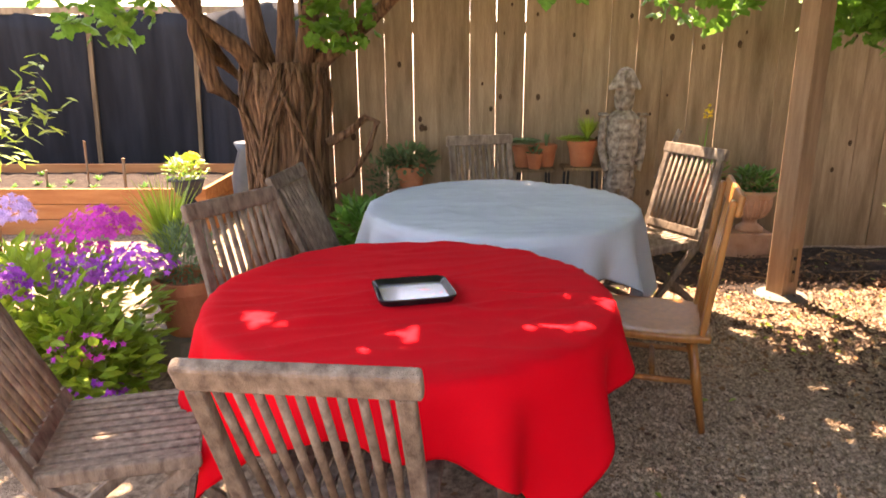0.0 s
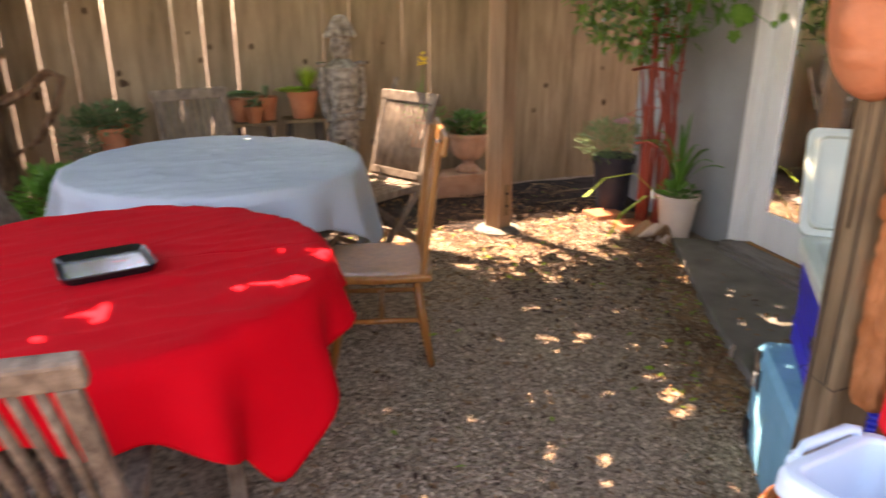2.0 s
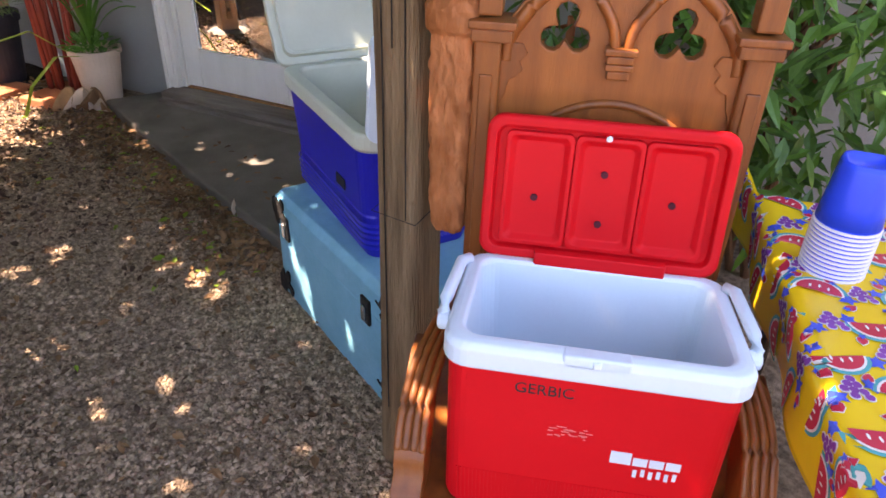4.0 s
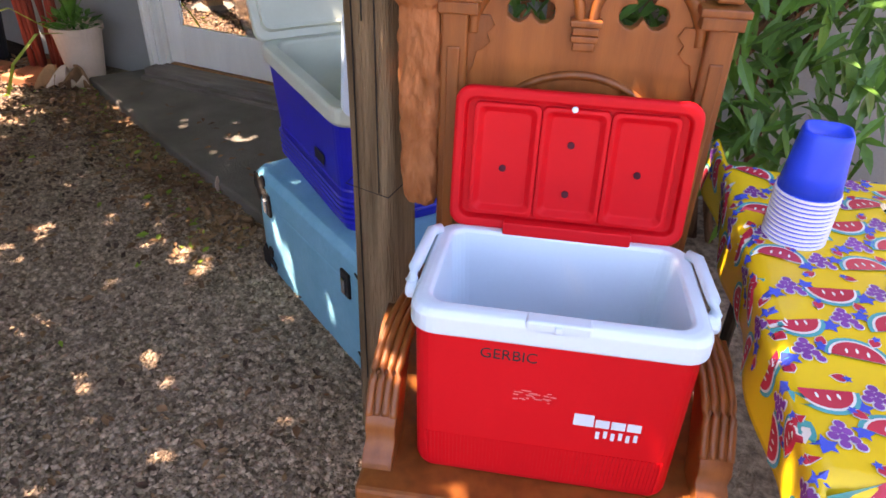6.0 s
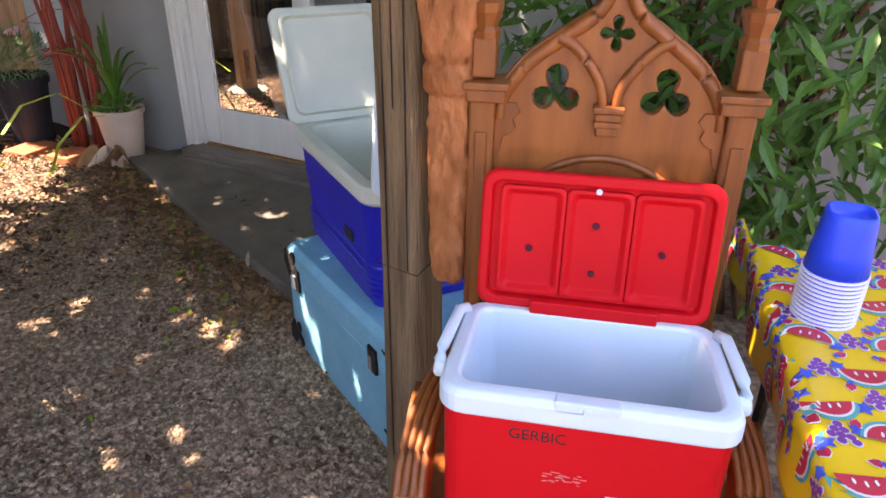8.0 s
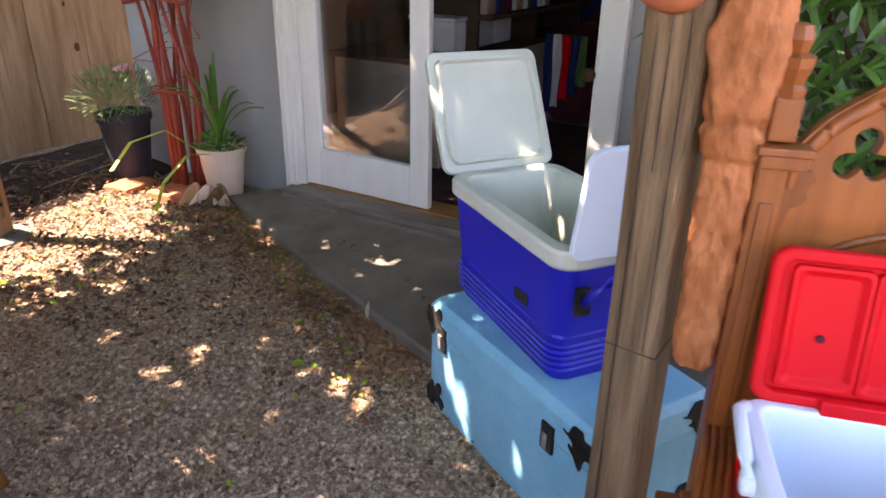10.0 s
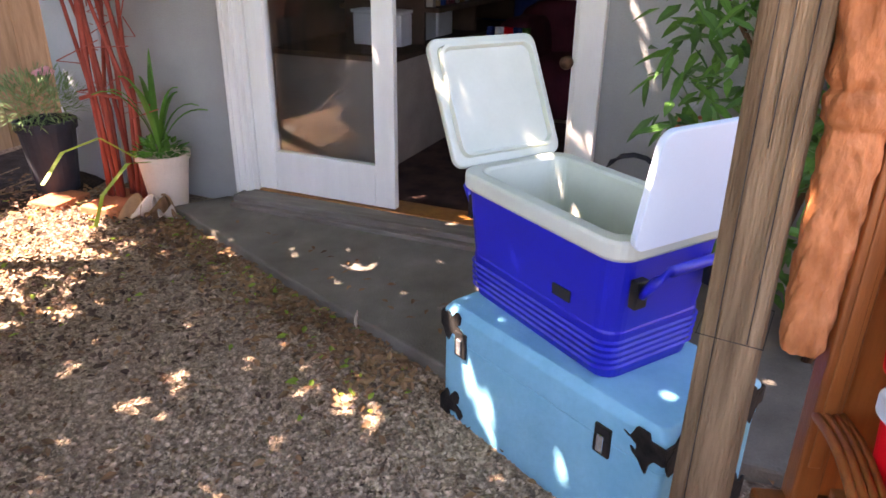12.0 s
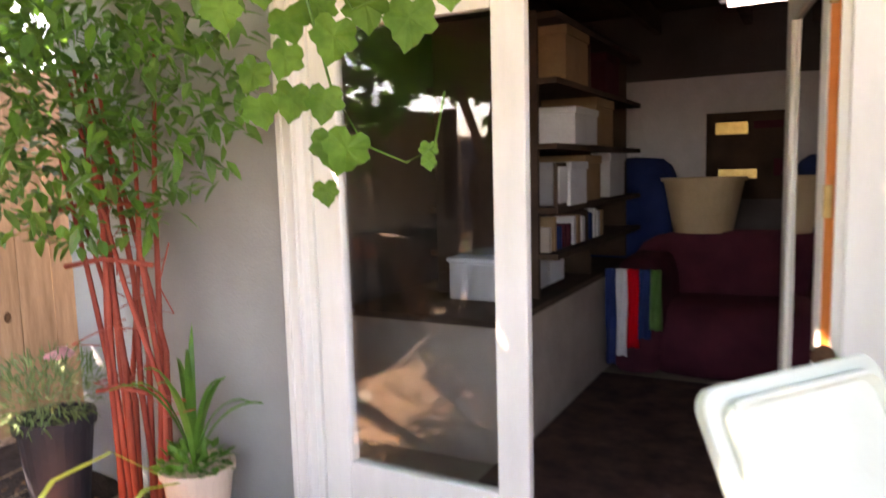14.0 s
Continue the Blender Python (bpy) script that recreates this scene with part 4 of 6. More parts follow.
# ---- teak chairs ----
def teak_chair(label, m, lean=0.30):
    ch = thing("folding_chair", label, "chair", group="teak chairs round the tables")
    zt, zs = 0.965, 0.44
    yb, yt = -0.20, -0.20 - lean * 0.53
    part("top_rail", Mesh().beam((-0.248, yt, zt), (0.248, yt, zt), 0.072, 0.034, side=(0, -lean, 1)), TEAK, ch, bevel=0.009)
    part("bottom_rail", Mesh().beam((-0.205, yb - 0.015, zs + 0.055), (0.205, yb - 0.015, zs + 0.055), 0.05, 0.028, side=(0, -lean, 1)), TEAK, ch, bevel=0.005)
    for sx in (-1, 1):
        part("stile", Mesh().beam((sx * 0.212, yt + 0.01, zt - 0.03), (sx * 0.218, yb, zs - 0.03), 0.04, 0.03), TEAK, ch, bevel=0.006)
        part("leg", Mesh().beam((sx * 0.218, yb, zs - 0.02), (sx * 0.218, 0.24, 0.0), 0.028, 0.042), TEAK, ch, bevel=0.005)
        part("leg", Mesh().beam((sx * 0.185, 0.21, zs - 0.035), (sx * 0.185, -0.30, 0.0), 0.028, 0.042), TEAK, ch, bevel=0.005)
        part("seat_rail", Mesh().beam((sx * 0.215, -0.22, zs - 0.005), (sx * 0.215, 0.235, zs - 0.005), 0.03, 0.045), TEAK, ch, bevel=0.008)
    for i in range(9):
        x = -0.168 + 0.336 * i / 8
        part("back_slat", Mesh().tube([(x, yt + 0.008, zt - 0.03), (x, (yt + yb) / 2 - 0.002, (zt + zs) / 2 + 0.015), (x * 0.97, yb - 0.012, zs + 0.06)], [0.0105, 0.0115, 0.0095], 8), TEAK, ch, smooth=True)
    for i in range(10):
        x = -0.195 + 0.39 * i / 9
        part("seat_slat", Mesh().beam((x, -0.21, zs + 0.012), (x, 0.225, zs + 0.012), 0.03, 0.015), TEAK, ch)
    for y in (-0.17, 0.19):
        part("crossbar", Mesh().beam((-0.225, y, zs - 0.012), (0.225, y, zs - 0.012), 0.03, 0.025, side=(0, 1, 0)), TEAK, ch)
    part("stretcher", Mesh().beam((-0.2, -0.2, 0.09), (0.2, -0.2, 0.09), 0.03, 0.02, side=(0, 0, 1)), TEAK, ch)
    part("stretcher", Mesh().beam((-0.235, 0.15, 0.10), (0.235, 0.15, 0.10), 0.03, 0.02, side=(0, 0, 1)), TEAK, ch)
    ch.matrix_world = m
    return ch


CH = "weathered grey teak folding chair with slatted back"
for x, y, a, lean, lb in [(-0.289, 1.665, (0.085, 0.996), 0.49, CH + " by the red table"), (-1.04, 1.905, (0.964, 0.267), 0.45, CH + " beside the flowers"),
                          (-0.65, 2.66, (0.862, -0.506), 0.28, CH + " near the flowers"), (-0.43, 3.43, (0.99, -0.11), 0.45, CH + " at the grey table"),
                          (0.26, 4.65, (0.294, -0.956), 0.25, CH + " behind the grey table"), (1.18, 4.21, (-0.87, -0.49), 0.30, CH + " in the sun")]:
    teak_chair(lb, turned(x, y, 0, a), lean)

# ---- tables and cloths ----
def round_table(x, y, r):
    tb = thing("round_table", "round garden table under a hanging cloth", "table", pose(x, y, 0), group="garden tables")
    part("tabletop", Mesh().lathe([(r - 0.02, 0.715), (r - 0.01, 0.72), (r - 0.01, 0.738), (r - 0.02, 0.742), (0.02, 0.742)], 48), TEAK, tb)
    for k in range(4):
        a = 0.785 + 1.5708 * k
        part("leg", Mesh().beam((0.42 * math.cos(a), 0.42 * math.sin(a), 0.715), (0.46 * math.cos(a), 0.46 * math.sin(a), 0), 0.05, 0.05), TEAK, tb, bevel=0.005)
    for k in range(2):
        a = 0.785 + 1.5708 * k
        part("stretcher", Mesh().beam((0.44 * math.cos(a), 0.44 * math.sin(a), 0.25 + 0.04 * k), (-0.44 * math.cos(a), -0.44 * math.sin(a), 0.25 + 0.04 * k), 0.05, 0.03, side=(0, 0, 1)), TEAK, tb)
    return tb


def cloth(x, y, r, turn, half, mat, label, seed, folds):
    """A square cloth over a round table: flat on top, then falling in folds, its corners hanging lowest."""
    nth, nr, nd = 240, 44, 18

    def fn(u, v):
        a = u * 6.2832
        k = v * (nr + nd)
        q = max(abs(math.cos(a - turn)), abs(math.sin(a - turn)))
        reach = min(half / q, half * 1.385)
        drop_all = reach - r
        if k <= nr:
            rad = r * k / nr
            X, Y = rad * math.cos(a), rad * math.sin(a)
            wr = 0.005 * noise.noise((X * 3 + seed, Y * 9, 0)) + 0.009 * (1 - abs(noise.noise((X * 2.5 + Y, Y * 11 - X * 3, seed)))) ** 6 + 0.004 * noise.noise((X * 11, Y * 14, seed))
            return (x + X, y + Y, 0.752 + wr - 0.008 * max(0, k / nr - 0.96) / 0.04)
        t = (k - nr) / nd
        d = drop_all * t
        ph = folds * a + 2.5 * noise.noise((math.cos(a) * 2, math.sin(a) * 2, seed))
        amp = (0.05 * t + 0.015 * t * t) * min(1, drop_all / 0.35)
        rad = r + 0.012 * min(1, 6 * t) + amp * math.sin(ph) + 0.03 * t
        z = 0.744 - d * 0.985 + 0.01 * math.sin(ph * 0.5) * t
        return (x + rad * math.cos(a), y + rad * math.sin(a), max(0.02, z))
    me = Mesh().grid(fn, nth, nr + nd)
    return tagged(part("tablecloth", me, mat, smooth=True, solid=0.003), label, "tablecloth")


round_table(-0.175, 2.31, 0.70)
cloth(-0.175, 2.31, 0.705, radians(-53 + 45), 0.868, REDCLOTH, "bright red cotton cloth hanging in points over a round table", 3, 15)
round_table(0.25, 3.79, 0.74)
cloth(0.25, 3.79, 0.745, radians(20), 0.925, GREYCLOTH, "pale blue-grey cloth over the farther round table", 8, 16)

# ---- oak side chair ----
oc = thing("side_chair", "varnished oak side chair with a saddle seat", "chair", turned(0.875, 2.90, 0, (-0.96, 0.26)))
sm = Mesh()
sm.grid(lambda u, v: ((u - 0.5) * (0.44 + 0.03 * math.sin(3.14 * v)), (v - 0.5) * 0.44, 0.455 - 0.012 * math.sin(3.14 * u) * math.sin(3.14 * v) - 0.01 * (2 * u - 1) ** 8), 20, 16)
part("seat", sm, OAK, oc, smooth=True, solid=0.035, bevel=0.01)
for sx, sy in ((-1, -1), (1, -1), (-1, 1), (1, 1)):
    part("leg", Mesh().tube([(sx * 0.15, sy * 0.15, 0.42), (sx * 0.175, sy * 0.175, 0.25), (sx * 0.2, sy * 0.2 + (sy * 0.02), 0)], [0.017, 0.023, 0.015], 10), OAK, oc, smooth=True)
for sx in (-1, 1):
    part("stretcher", Mesh().tube([(sx * 0.175, -0.18, 0.22), (sx * 0.175, 0, 0.22), (sx * 0.175, 0.18, 0.22)], [0.01, 0.015, 0.01], 8), OAK, oc, smooth=True)
    part("back_post", Mesh().beam((sx * 0.19, -0.18, 0.43), (sx * 0.215, -0.245, 1.02), 0.05, 0.026), OAK, oc, bevel=0.008)
part("stretcher", Mesh().tube([(-0.175, 0, 0.22), (0, 0, 0.22), (0.175, 0, 0.22)], [0.01, 0.015, 0.01], 8), OAK, oc, smooth=True)
part("crest_rail", Mesh().beam((-0.25, -0.267, 1.0), (0.25, -0.267, 1.0), 0.09, 0.026, side=(0, -0.15, 1)), OAK, oc, bevel=0.012)
for i in range(5):
    x = -0.12 + 0.06 * i
    part("spindle", Mesh().tube([(x * 0.9, -0.19, 0.45), (x, -0.225, 0.72), (x, -0.262, 0.97)], [0.009, 0.012, 0.008], 8), OAK, oc, smooth=True)

# ---- along the fence: statue, pots, urn ----
st = Mesh()
SM = pose(1.27, 5.40, 0)
st.box(0, 0, 0.05, 0.30, 0.2, 0.10, SM)
for sx in (-1, 1):
    st.tube([(sx * 0.06, 0, 0.1), (sx * 0.062, 0, 0.35), (sx * 0.07, 0, 0.62)], [0.045, 0.05, 0.062], 12, SM)
    st.tube([(sx * 0.145, 0, 1.08), (sx * 0.155, -0.01, 0.85), (sx * 0.12, -0.06, 0.68)], [0.035, 0.033, 0.028], 10, SM)
    st.box(sx * 0.15, 0, 1.105, 0.07, 0.08, 0.02, SM)
st.tube([(0, 0, 0.55), (0, 0, 0.7), (0, 0, 0.9), (0, 0, 1.08), (0, 0, 1.14)], [0.12, 0.11, 0.125, 0.13, 0.06], 16, SM)
st.box(0, -0.115, 0.88, 0.03, 0.03, 0.4, SM @ pose(0, 0, 0, 0, 22, 0))
st.box(0, -0.11, 0.78, 0.2, 0.03, 0.03, SM)
st.lathe([(0.05, 0), (0.07, 0.04), (0.078, 0.10), (0.07, 0.16), (0.03, 0.19)], 16, SM @ pose(0, 0, 1.13))
st.box(0, -0.075, 1.22, 0.022, 0.025, 0.04, SM)
st.lathe([(0.12, 0), (0.125, 0.02), (0.08, 0.1), (0.05, 0.15), (0.01, 0.165)], 16, SM @ pose(0, 0, 1.29) @ Matrix.Diagonal((1, 0.7, 1, 1)))
for sx in (-1, 1):
    st.tube([(sx * 0.138, -0.03, 0.80), (sx * 0.128, -0.045, 0.76)], 0.037, 10, SM)
    st.beam((sx * 0.02, -0.118, 1.06), (sx * 0.075, -0.105, 0.62), 0.022, 0.02, SM)
    st.tube([(sx * 0.062, -0.012, 0.1), (sx * 0.062, -0.014, 0.22)], [0.058, 0.053], 12, SM)
    st.box(sx * 0.062, -0.05, 0.115, 0.075, 0.09, 0.03, SM)
    st.lathe([(0.012, 0), (0.012, 0.012), (0.003, 0.014)], 8, SM @ pose(sx * 0.03, -0.068, 1.245, 90))
for k in range(5):
    st.lathe([(0.010, 0), (0.010, 0.012), (0.003, 0.014)], 8, SM @ pose(0.012, -0.128, 0.72 + 0.07 * k, 90))
st.lathe([(0.128, 0), (0.134, 0.012), (0.134, 0.035), (0.126, 0.045)], 20, SM @ pose(0, 0, 0.695))
st.box(0, -0.077, 1.19, 0.045, 0.014, 0.008, SM)
st.box(0, -0.075, 1.36, 0.05, 0.03, 0.075, SM)
tagged(part("statue", st, STATUE, bevel=0.008), "carved wooden soldier figure with a cocked hat, paint worn away", "statue")


def stool(x, y, h):
    so = thing("plant_stool", "small dark stool holding flower pots", "stool", group="plant stools")
    part("top", Mesh().box(x, y, h - 0.012, 0.30, 0.24, 0.024), OLDPOST, so, bevel=0.004)
    for sx in (-1, 1):
        for sy in (-1, 1):
            part("leg", Mesh().beam((x + sx * 0.11, y + sy * 0.09, h - 0.02), (x + sx * 0.13, y + sy * 0.1, 0), 0.018, 0.018), BLACKMETAL, so)


stool(0.60, 5.42, 0.70)
stool(0.97, 5.42, 0.71)


def potted(x, y, z, r, h, mt, label, fill, leafmats):
    po = thing("flower_pot", label, "potted plant", group="pots along the fence")
    part("pot", pot_shape(r, h, h * 0.22, pose(x, y, z)), mt, po)
    part("soil", Mesh().lathe([(r * 0.85, 0), (r * 0.8, 0.006), (0.01, 0.01)], 16, pose(x, y, z + h * 0.8)), SOIL, po)
    q = Mesh()
    fill(q, Vector((x, y, z + h * 0.85)))
    part("leaves", q, leafmats, po)


def rosette(q, c):
    for k in range(60):
        a = k * 2.4
        r = 0.012 * math.sqrt(k)
        q.leaf(c + Vector((math.cos(a) * r, math.sin(a) * r, 0.05)), (math.cos(a), math.sin(a), 0.9 - r * 6), (0, 0, 1), 0.07, 0.035)


potted(0.52, 5.44, 0.70, 0.085, 0.16, TERRA, "terracotta pot with a pale succulent rosette", rosette, SAGE)
potted(0.60, 5.34, 0.70, 0.065, 0.12, TERRA, "small terracotta pot of succulents", lambda q, c: bush(q, c + Vector((0, 0, 0.03)), (0.05, 0.05, 0.04), 60, 0.04, 0.018), SAGE)
potted(0.70, 5.46, 0.70, 0.085, 0.17, TERRA, "terracotta pot with a small upright cactus", lambda q, c: spikes(q, c, 30, 0.14, 0.05, 0.02), SAGE)
potted(0.97, 5.42, 0.71, 0.115, 0.20, TERRA, "terracotta pot of bright spiky green grass", lambda q, c: (spikes(q, c + Vector((0.04, 0, 0)), 150, 0.24, 0.13, 0.012), rosette(q, c + Vector((-0.06, -0.03, -0.02)))), [LIME])
potted(-0.36, 5.42, 0.52, 0.12, 0.19, TERRA, "terracotta pot spilling over with succulents", lambda q, c: (bush(q, c + Vector((0, 0, 0.07)), (0.2, 0.14, 0.11), 350, 0.07, 0.035), bush(q, c + Vector((-0.2, -0.05, -0.05)), (0.14, 0.1, 0.2), 250, 0.06, 0.02)), [SAGE])
tagged(part("plinth", Mesh().box(-0.36, 5.42, 0.26, 0.26, 0.24, 0.52), OLDPOST, bevel=0.006), "rough wooden block under a flower pot", "plinth")
potted(1.92, 5.46, 0.42, 0.11, 0.2, TERRA, "pot of small yellow and orange flowers", lambda q, c: (bush(q, c + Vector((0, 0, 0.1)), (0.2, 0.12, 0.14), 260, 0.05, 0.02), blooms(q, c + Vector((0, -0.02, 0.2)), (0.18, 0.1, 0.06), 40, 0.016, 1), spikes(q, c, 8, 0.55, 0.1, 0.012), blooms(q, c + Vector((0.02, 0, 0.48)), (0.035, 0.03, 0.1), 30, 0.016, 1)), [GREEN, YELLOW])
tagged(part("plinth", Mesh().box(1.92, 5.46, 0.21, 0.24, 0.24, 0.42), OLDPOST, bevel=0.006), "rough wooden block under a flower pot", "plinth")
tagged(part("plinth", Mesh().box(2.18, 5.32, 0.11, 0.50, 0.26, 0.22), URN, bevel=0.012), "pale stone block under a garden urn", "plinth")
ur = thing("garden_urn", "fluted terracotta urn with dark green leaves", "urn")
um = Mesh()
prof = [(0.1, 0.0), (0.1, 0.03), (0.055, 0.06), (0.05, 0.09), (0.10, 0.13), (0.135, 0.19), (0.14, 0.26), (0.155, 0.29), (0.165, 0.30), (0.165, 0.325), (0.14, 0.325), (0.12, 0.28), (0.01, 0.27)]
um.lathe(prof, 32, pose(2.28, 5.30, 0.22))
part("bowl", um, URN, ur, smooth=True)
for k in range(20):
    a = 6.2832 * k / 20
    part("flute", Mesh().tube([(2.28 + math.cos(a) * r, 5.30 + math.sin(a) * r, 0.22 + z) for r, z in ((0.075, 0.11), (0.112, 0.14), (0.139, 0.2), (0.143, 0.26))], 0.008, 6), URN, ur, smooth=True)
um = Mesh()
bush(um, (2.28, 5.3, 0.60), (0.17, 0.15, 0.1), 260, 0.07, 0.04)
part("leaves", um, DARKGREEN, ur)

# ---- corner by the house: pots, red-stemmed shrub ----
bp_ = thing("nursery_pot", "black plastic pot of grey-green lavender with a pink bloom", "potted plant")
part("pot", pot_shape(0.165, 0.41, 0.05, pose(3.19, 4.56, 0.03)), BLACKPOT, bp_)
q = Mesh()
bush(q, (3.15, 4.54, 0.56), (0.24, 0.22, 0.15), 900, 0.075, 0.009)
part("leaves", q, SAGE, bp_)
q = Mesh()
blooms(q, (3.2, 4.5, 0.70), (0.06, 0.05, 0.03), 40, 0.02)
part("blossom", q, PINK, bp_)
wp = thing("cream_pot", "cream plastic pot of long strap leaves", "potted plant")
part("pot", pot_shape(0.145, 0.30, 0.03, pose(3.215, 3.80, 0.02)), CREAMPOT, wp)
q = Mesh()
straps(q, (3.2, 3.8, 0.29), 11, 0.62, 0.30, 0.034)
bush(q, (3.2, 3.8, 0.33), (0.13, 0.13, 0.06), 160, 0.05, 0.03)
for pts in (((3.1, 3.85, 0.3), (2.95, 3.95, 0.45), (2.75, 4.0, 0.42), (2.6, 4.0, 0.3)), ((3.12, 3.75, 0.3), (2.95, 3.8, 0.33), (2.8, 3.85, 0.2), (2.72, 3.85, 0.06))):
    a = [Vector(p) for p in pts]
    q.put([p + Vector((0, s_ * 0.013, 0)) for p in a for s_ in (-1, 1)], [(2 * k, 2 * k + 1, 2 * k + 3, 2 * k + 2) for k in range(3)], None, 1)
part("leaves", q, [GREEN, LIME], wp)
vine = thing("climbing_shrub", "red-stemmed climbing shrub against the house wall", "shrub")
for i in range(13):
    a, z1 = rnd.uniform(0, 6.28), rnd.uniform(1.3, 2.0)
    sp = rnd.uniform(0.03, 0.26)
    p0 = Vector((3.2 + jitter(0.06), 4.08 + jitter(0.13), 0))
    part("stem", Mesh().tube([p0, p0 + Vector((jitter(0.04), jitter(0.05), z1 * 0.4)), p0 + Vector((0.6 * sp * math.cos(a) * 0.5 - 0.03, sp * math.sin(a) * 0.6, z1 * 0.72)), p0 + Vector((-0.08 + 0.3 * sp * math.cos(a), sp * math.sin(a) * 1.3, z1))], [0.014, 0.012, 0.010, 0.006], 7), REDSTEM, vine, smooth=True)
for z, y0, y1 in ((0.62, 3.93, 4.2), (1.12, 3.86, 4.32), (1.34, 3.82, 4.38)):
    part("tied_branch", Mesh().tube([(3.12, y0, z), (3.1, (y0 + y1) / 2, z + 0.02), (3.12, y1, z - 0.02)], 0.011, 6), REDSTEM, vine, smooth=True)
for i in range(16):
    p0 = Vector((3.18 + jitter(0.08), 4.08 + jitter(0.14), rnd.uniform(0.45, 1.2)))
    part("twig", Mesh().tube([p0, p0 + Vector((jitter(0.1), jitter(0.2), 0.02)), p0 + Vector((jitter(0.1) - 0.05, jitter(0.3), 0.1 + jitter(0.1)))], 0.003, 5), REDSTEM, vine)
q = Mesh()
for _ in range(1900):
    b = ball_point()
    p = Vector((3.0, 4.12, 1.80)) + Vector((b.x * 0.36, b.y * 0.85, b.z * 0.62))
    q.leaf(p, (jitter(1), jitter(1), -0.3 + jitter(0.6)), (jitter(0.4), jitter(0.4), 1), rnd.uniform(0.06, 0.12), rnd.uniform(0.028, 0.045), rnd.choice((0, 1)))
part("leaves", q, [DARKGREEN, GREEN], vine)
gv = thing("grape_tendril", "hanging grape shoot with broad lobed leaves", "vine")
gv_pts = [Vector(p) for p in ((2.45, 2.62, 2.66), (2.47, 2.68, 2.1), (2.49, 2.72, 1.85), (2.51, 2.67, 1.62), (2.52, 2.6, 1.50), (2.52, 2.5, 1.46), (2.51, 2.43, 1.49), (2.5, 2.40, 1.6))]
part("stem", Mesh().tube(gv_pts, [0.006, 0.005, 0.004, 0.003, 0.003, 0.002, 0.002, 0.0015], 5), GREEN, gv, smooth=True)
part("stem", Mesh().tube([(2.48, 2.70, 1.98), (2.49, 2.6, 1.78), (2.5, 2.45, 1.82), (2.5, 2.35, 1.84)], 0.003, 5), GREEN, gv, smooth=True)
q = Mesh()
for y, z, s_ in [(2.88, 1.70, 0.10), (2.79, 1.64, 0.11), (2.66, 1.62, 0.10), (2.67, 1.53, 0.11), (2.60, 1.52, 0.12), (2.70, 1.42, 0.07), (2.72, 1.84, 0.11), (2.78, 1.80, 0.11), (2.64, 1.76, 0.12), (2.58, 1.82, 0.12), (2.46, 1.78, 0.13), (2.46, 1.50, 0.05),
                 (2.43, 1.47, 0.04), (2.89, 1.62, 0.10), (2.92, 1.84, 0.11), (2.50, 1.86, 0.12), (2.76, 1.72, 0.10), (2.39, 1.84, 0.11), (2.84, 1.90, 0.12), (2.66, 1.92, 0.12)]:
    q.lobed((2.5 + jitter(0.05), y, z), (jitter(0.3) - 0.2, jitter(0.5), -1), (-0.9, -0.5 + jitter(0.3), 0.3), s_ * 0.85)
part("leaves", q, GRAPELEAF, gv)
lc = thing("dry_leaf_clump", "curled dry tan leaf lying by the slab corner", "leaf")
for k in range(5):
    q = Mesh()
    x0, y0 = 2.98 + 0.02 * k, 3.84 - 0.05 * k
    q.grid(lambda u, v: (x0 + 0.07 * (u - 0.5) + 0.03 * math.sin(5 * v + k), y0 + 0.12 * (v - 0.5), 0.02 + 0.13 * math.sin(3.0 * u + 0.3 * k) * (0.6 + 0.4 * math.sin(4 * v + k))), 8, 8)
    part("leaf", q, CREAMPOT if k % 2 else LITTER, lc, smooth=True, solid=0.002)
tagged(part("paver", Mesh().box(3.12, 4.05, 0.025, 0.34, 0.26, 0.05, pose(0, 0, 0)), TERRA, bevel=0.008), "old red paving brick by the house corner", "paver", group="pavers")
tagged(part("paver", Mesh().box(3.05, 4.42, 0.02, 0.25, 0.2, 0.04), TERRA, bevel=0.008), "old red paving brick by the house corner", "paver", group="pavers")
tagged(part("upright_leaf", Mesh().grid(lambda u, v: (2.335 + 0.03 * (u - 0.5) * (1 - (2 * v - 1) ** 2), 2.228 + 0.01 * math.sin(3 * v), 0.0 + 0.09 * v), 4, 6), CREAMPOT, solid=0.003), "pale dry leaf standing against the slab edge", "leaf")


def rounded(a, b, r, z, per=6):
    """A ring of points round a rectangle a by b with rounded corners."""
    out = []
    for cx, cy, t0 in ((a / 2 - r, b / 2 - r, 0), (-a / 2 + r, b / 2 - r, 1), (-a / 2 + r, -b / 2 + r, 2), (a / 2 - r, -b / 2 + r, 3)):
        for k in range(per + 1):
            t = (t0 + k / per) * 1.5708
            out.append((cx + r * math.cos(t), cy + r * math.sin(t), z))
    return out


def loft(mesh, rings, close_low=True, close_high=True, m=None, slot=0):
    n = len(rings[0])
    vs = [p for r in rings for p in r]
    fs = [(i * n + k, i * n + (k + 1) % n, (i + 1) * n + (k + 1) % n, (i + 1) * n + k) for i in range(len(rings) - 1) for k in range(n)]
    if close_low:
        fs.append(tuple(range(n))[::-1])
    if close_high:
        fs.append(tuple(range((len(rings) - 1) * n, len(rings) * n)))
    return mesh.put(vs, fs, m, slot)


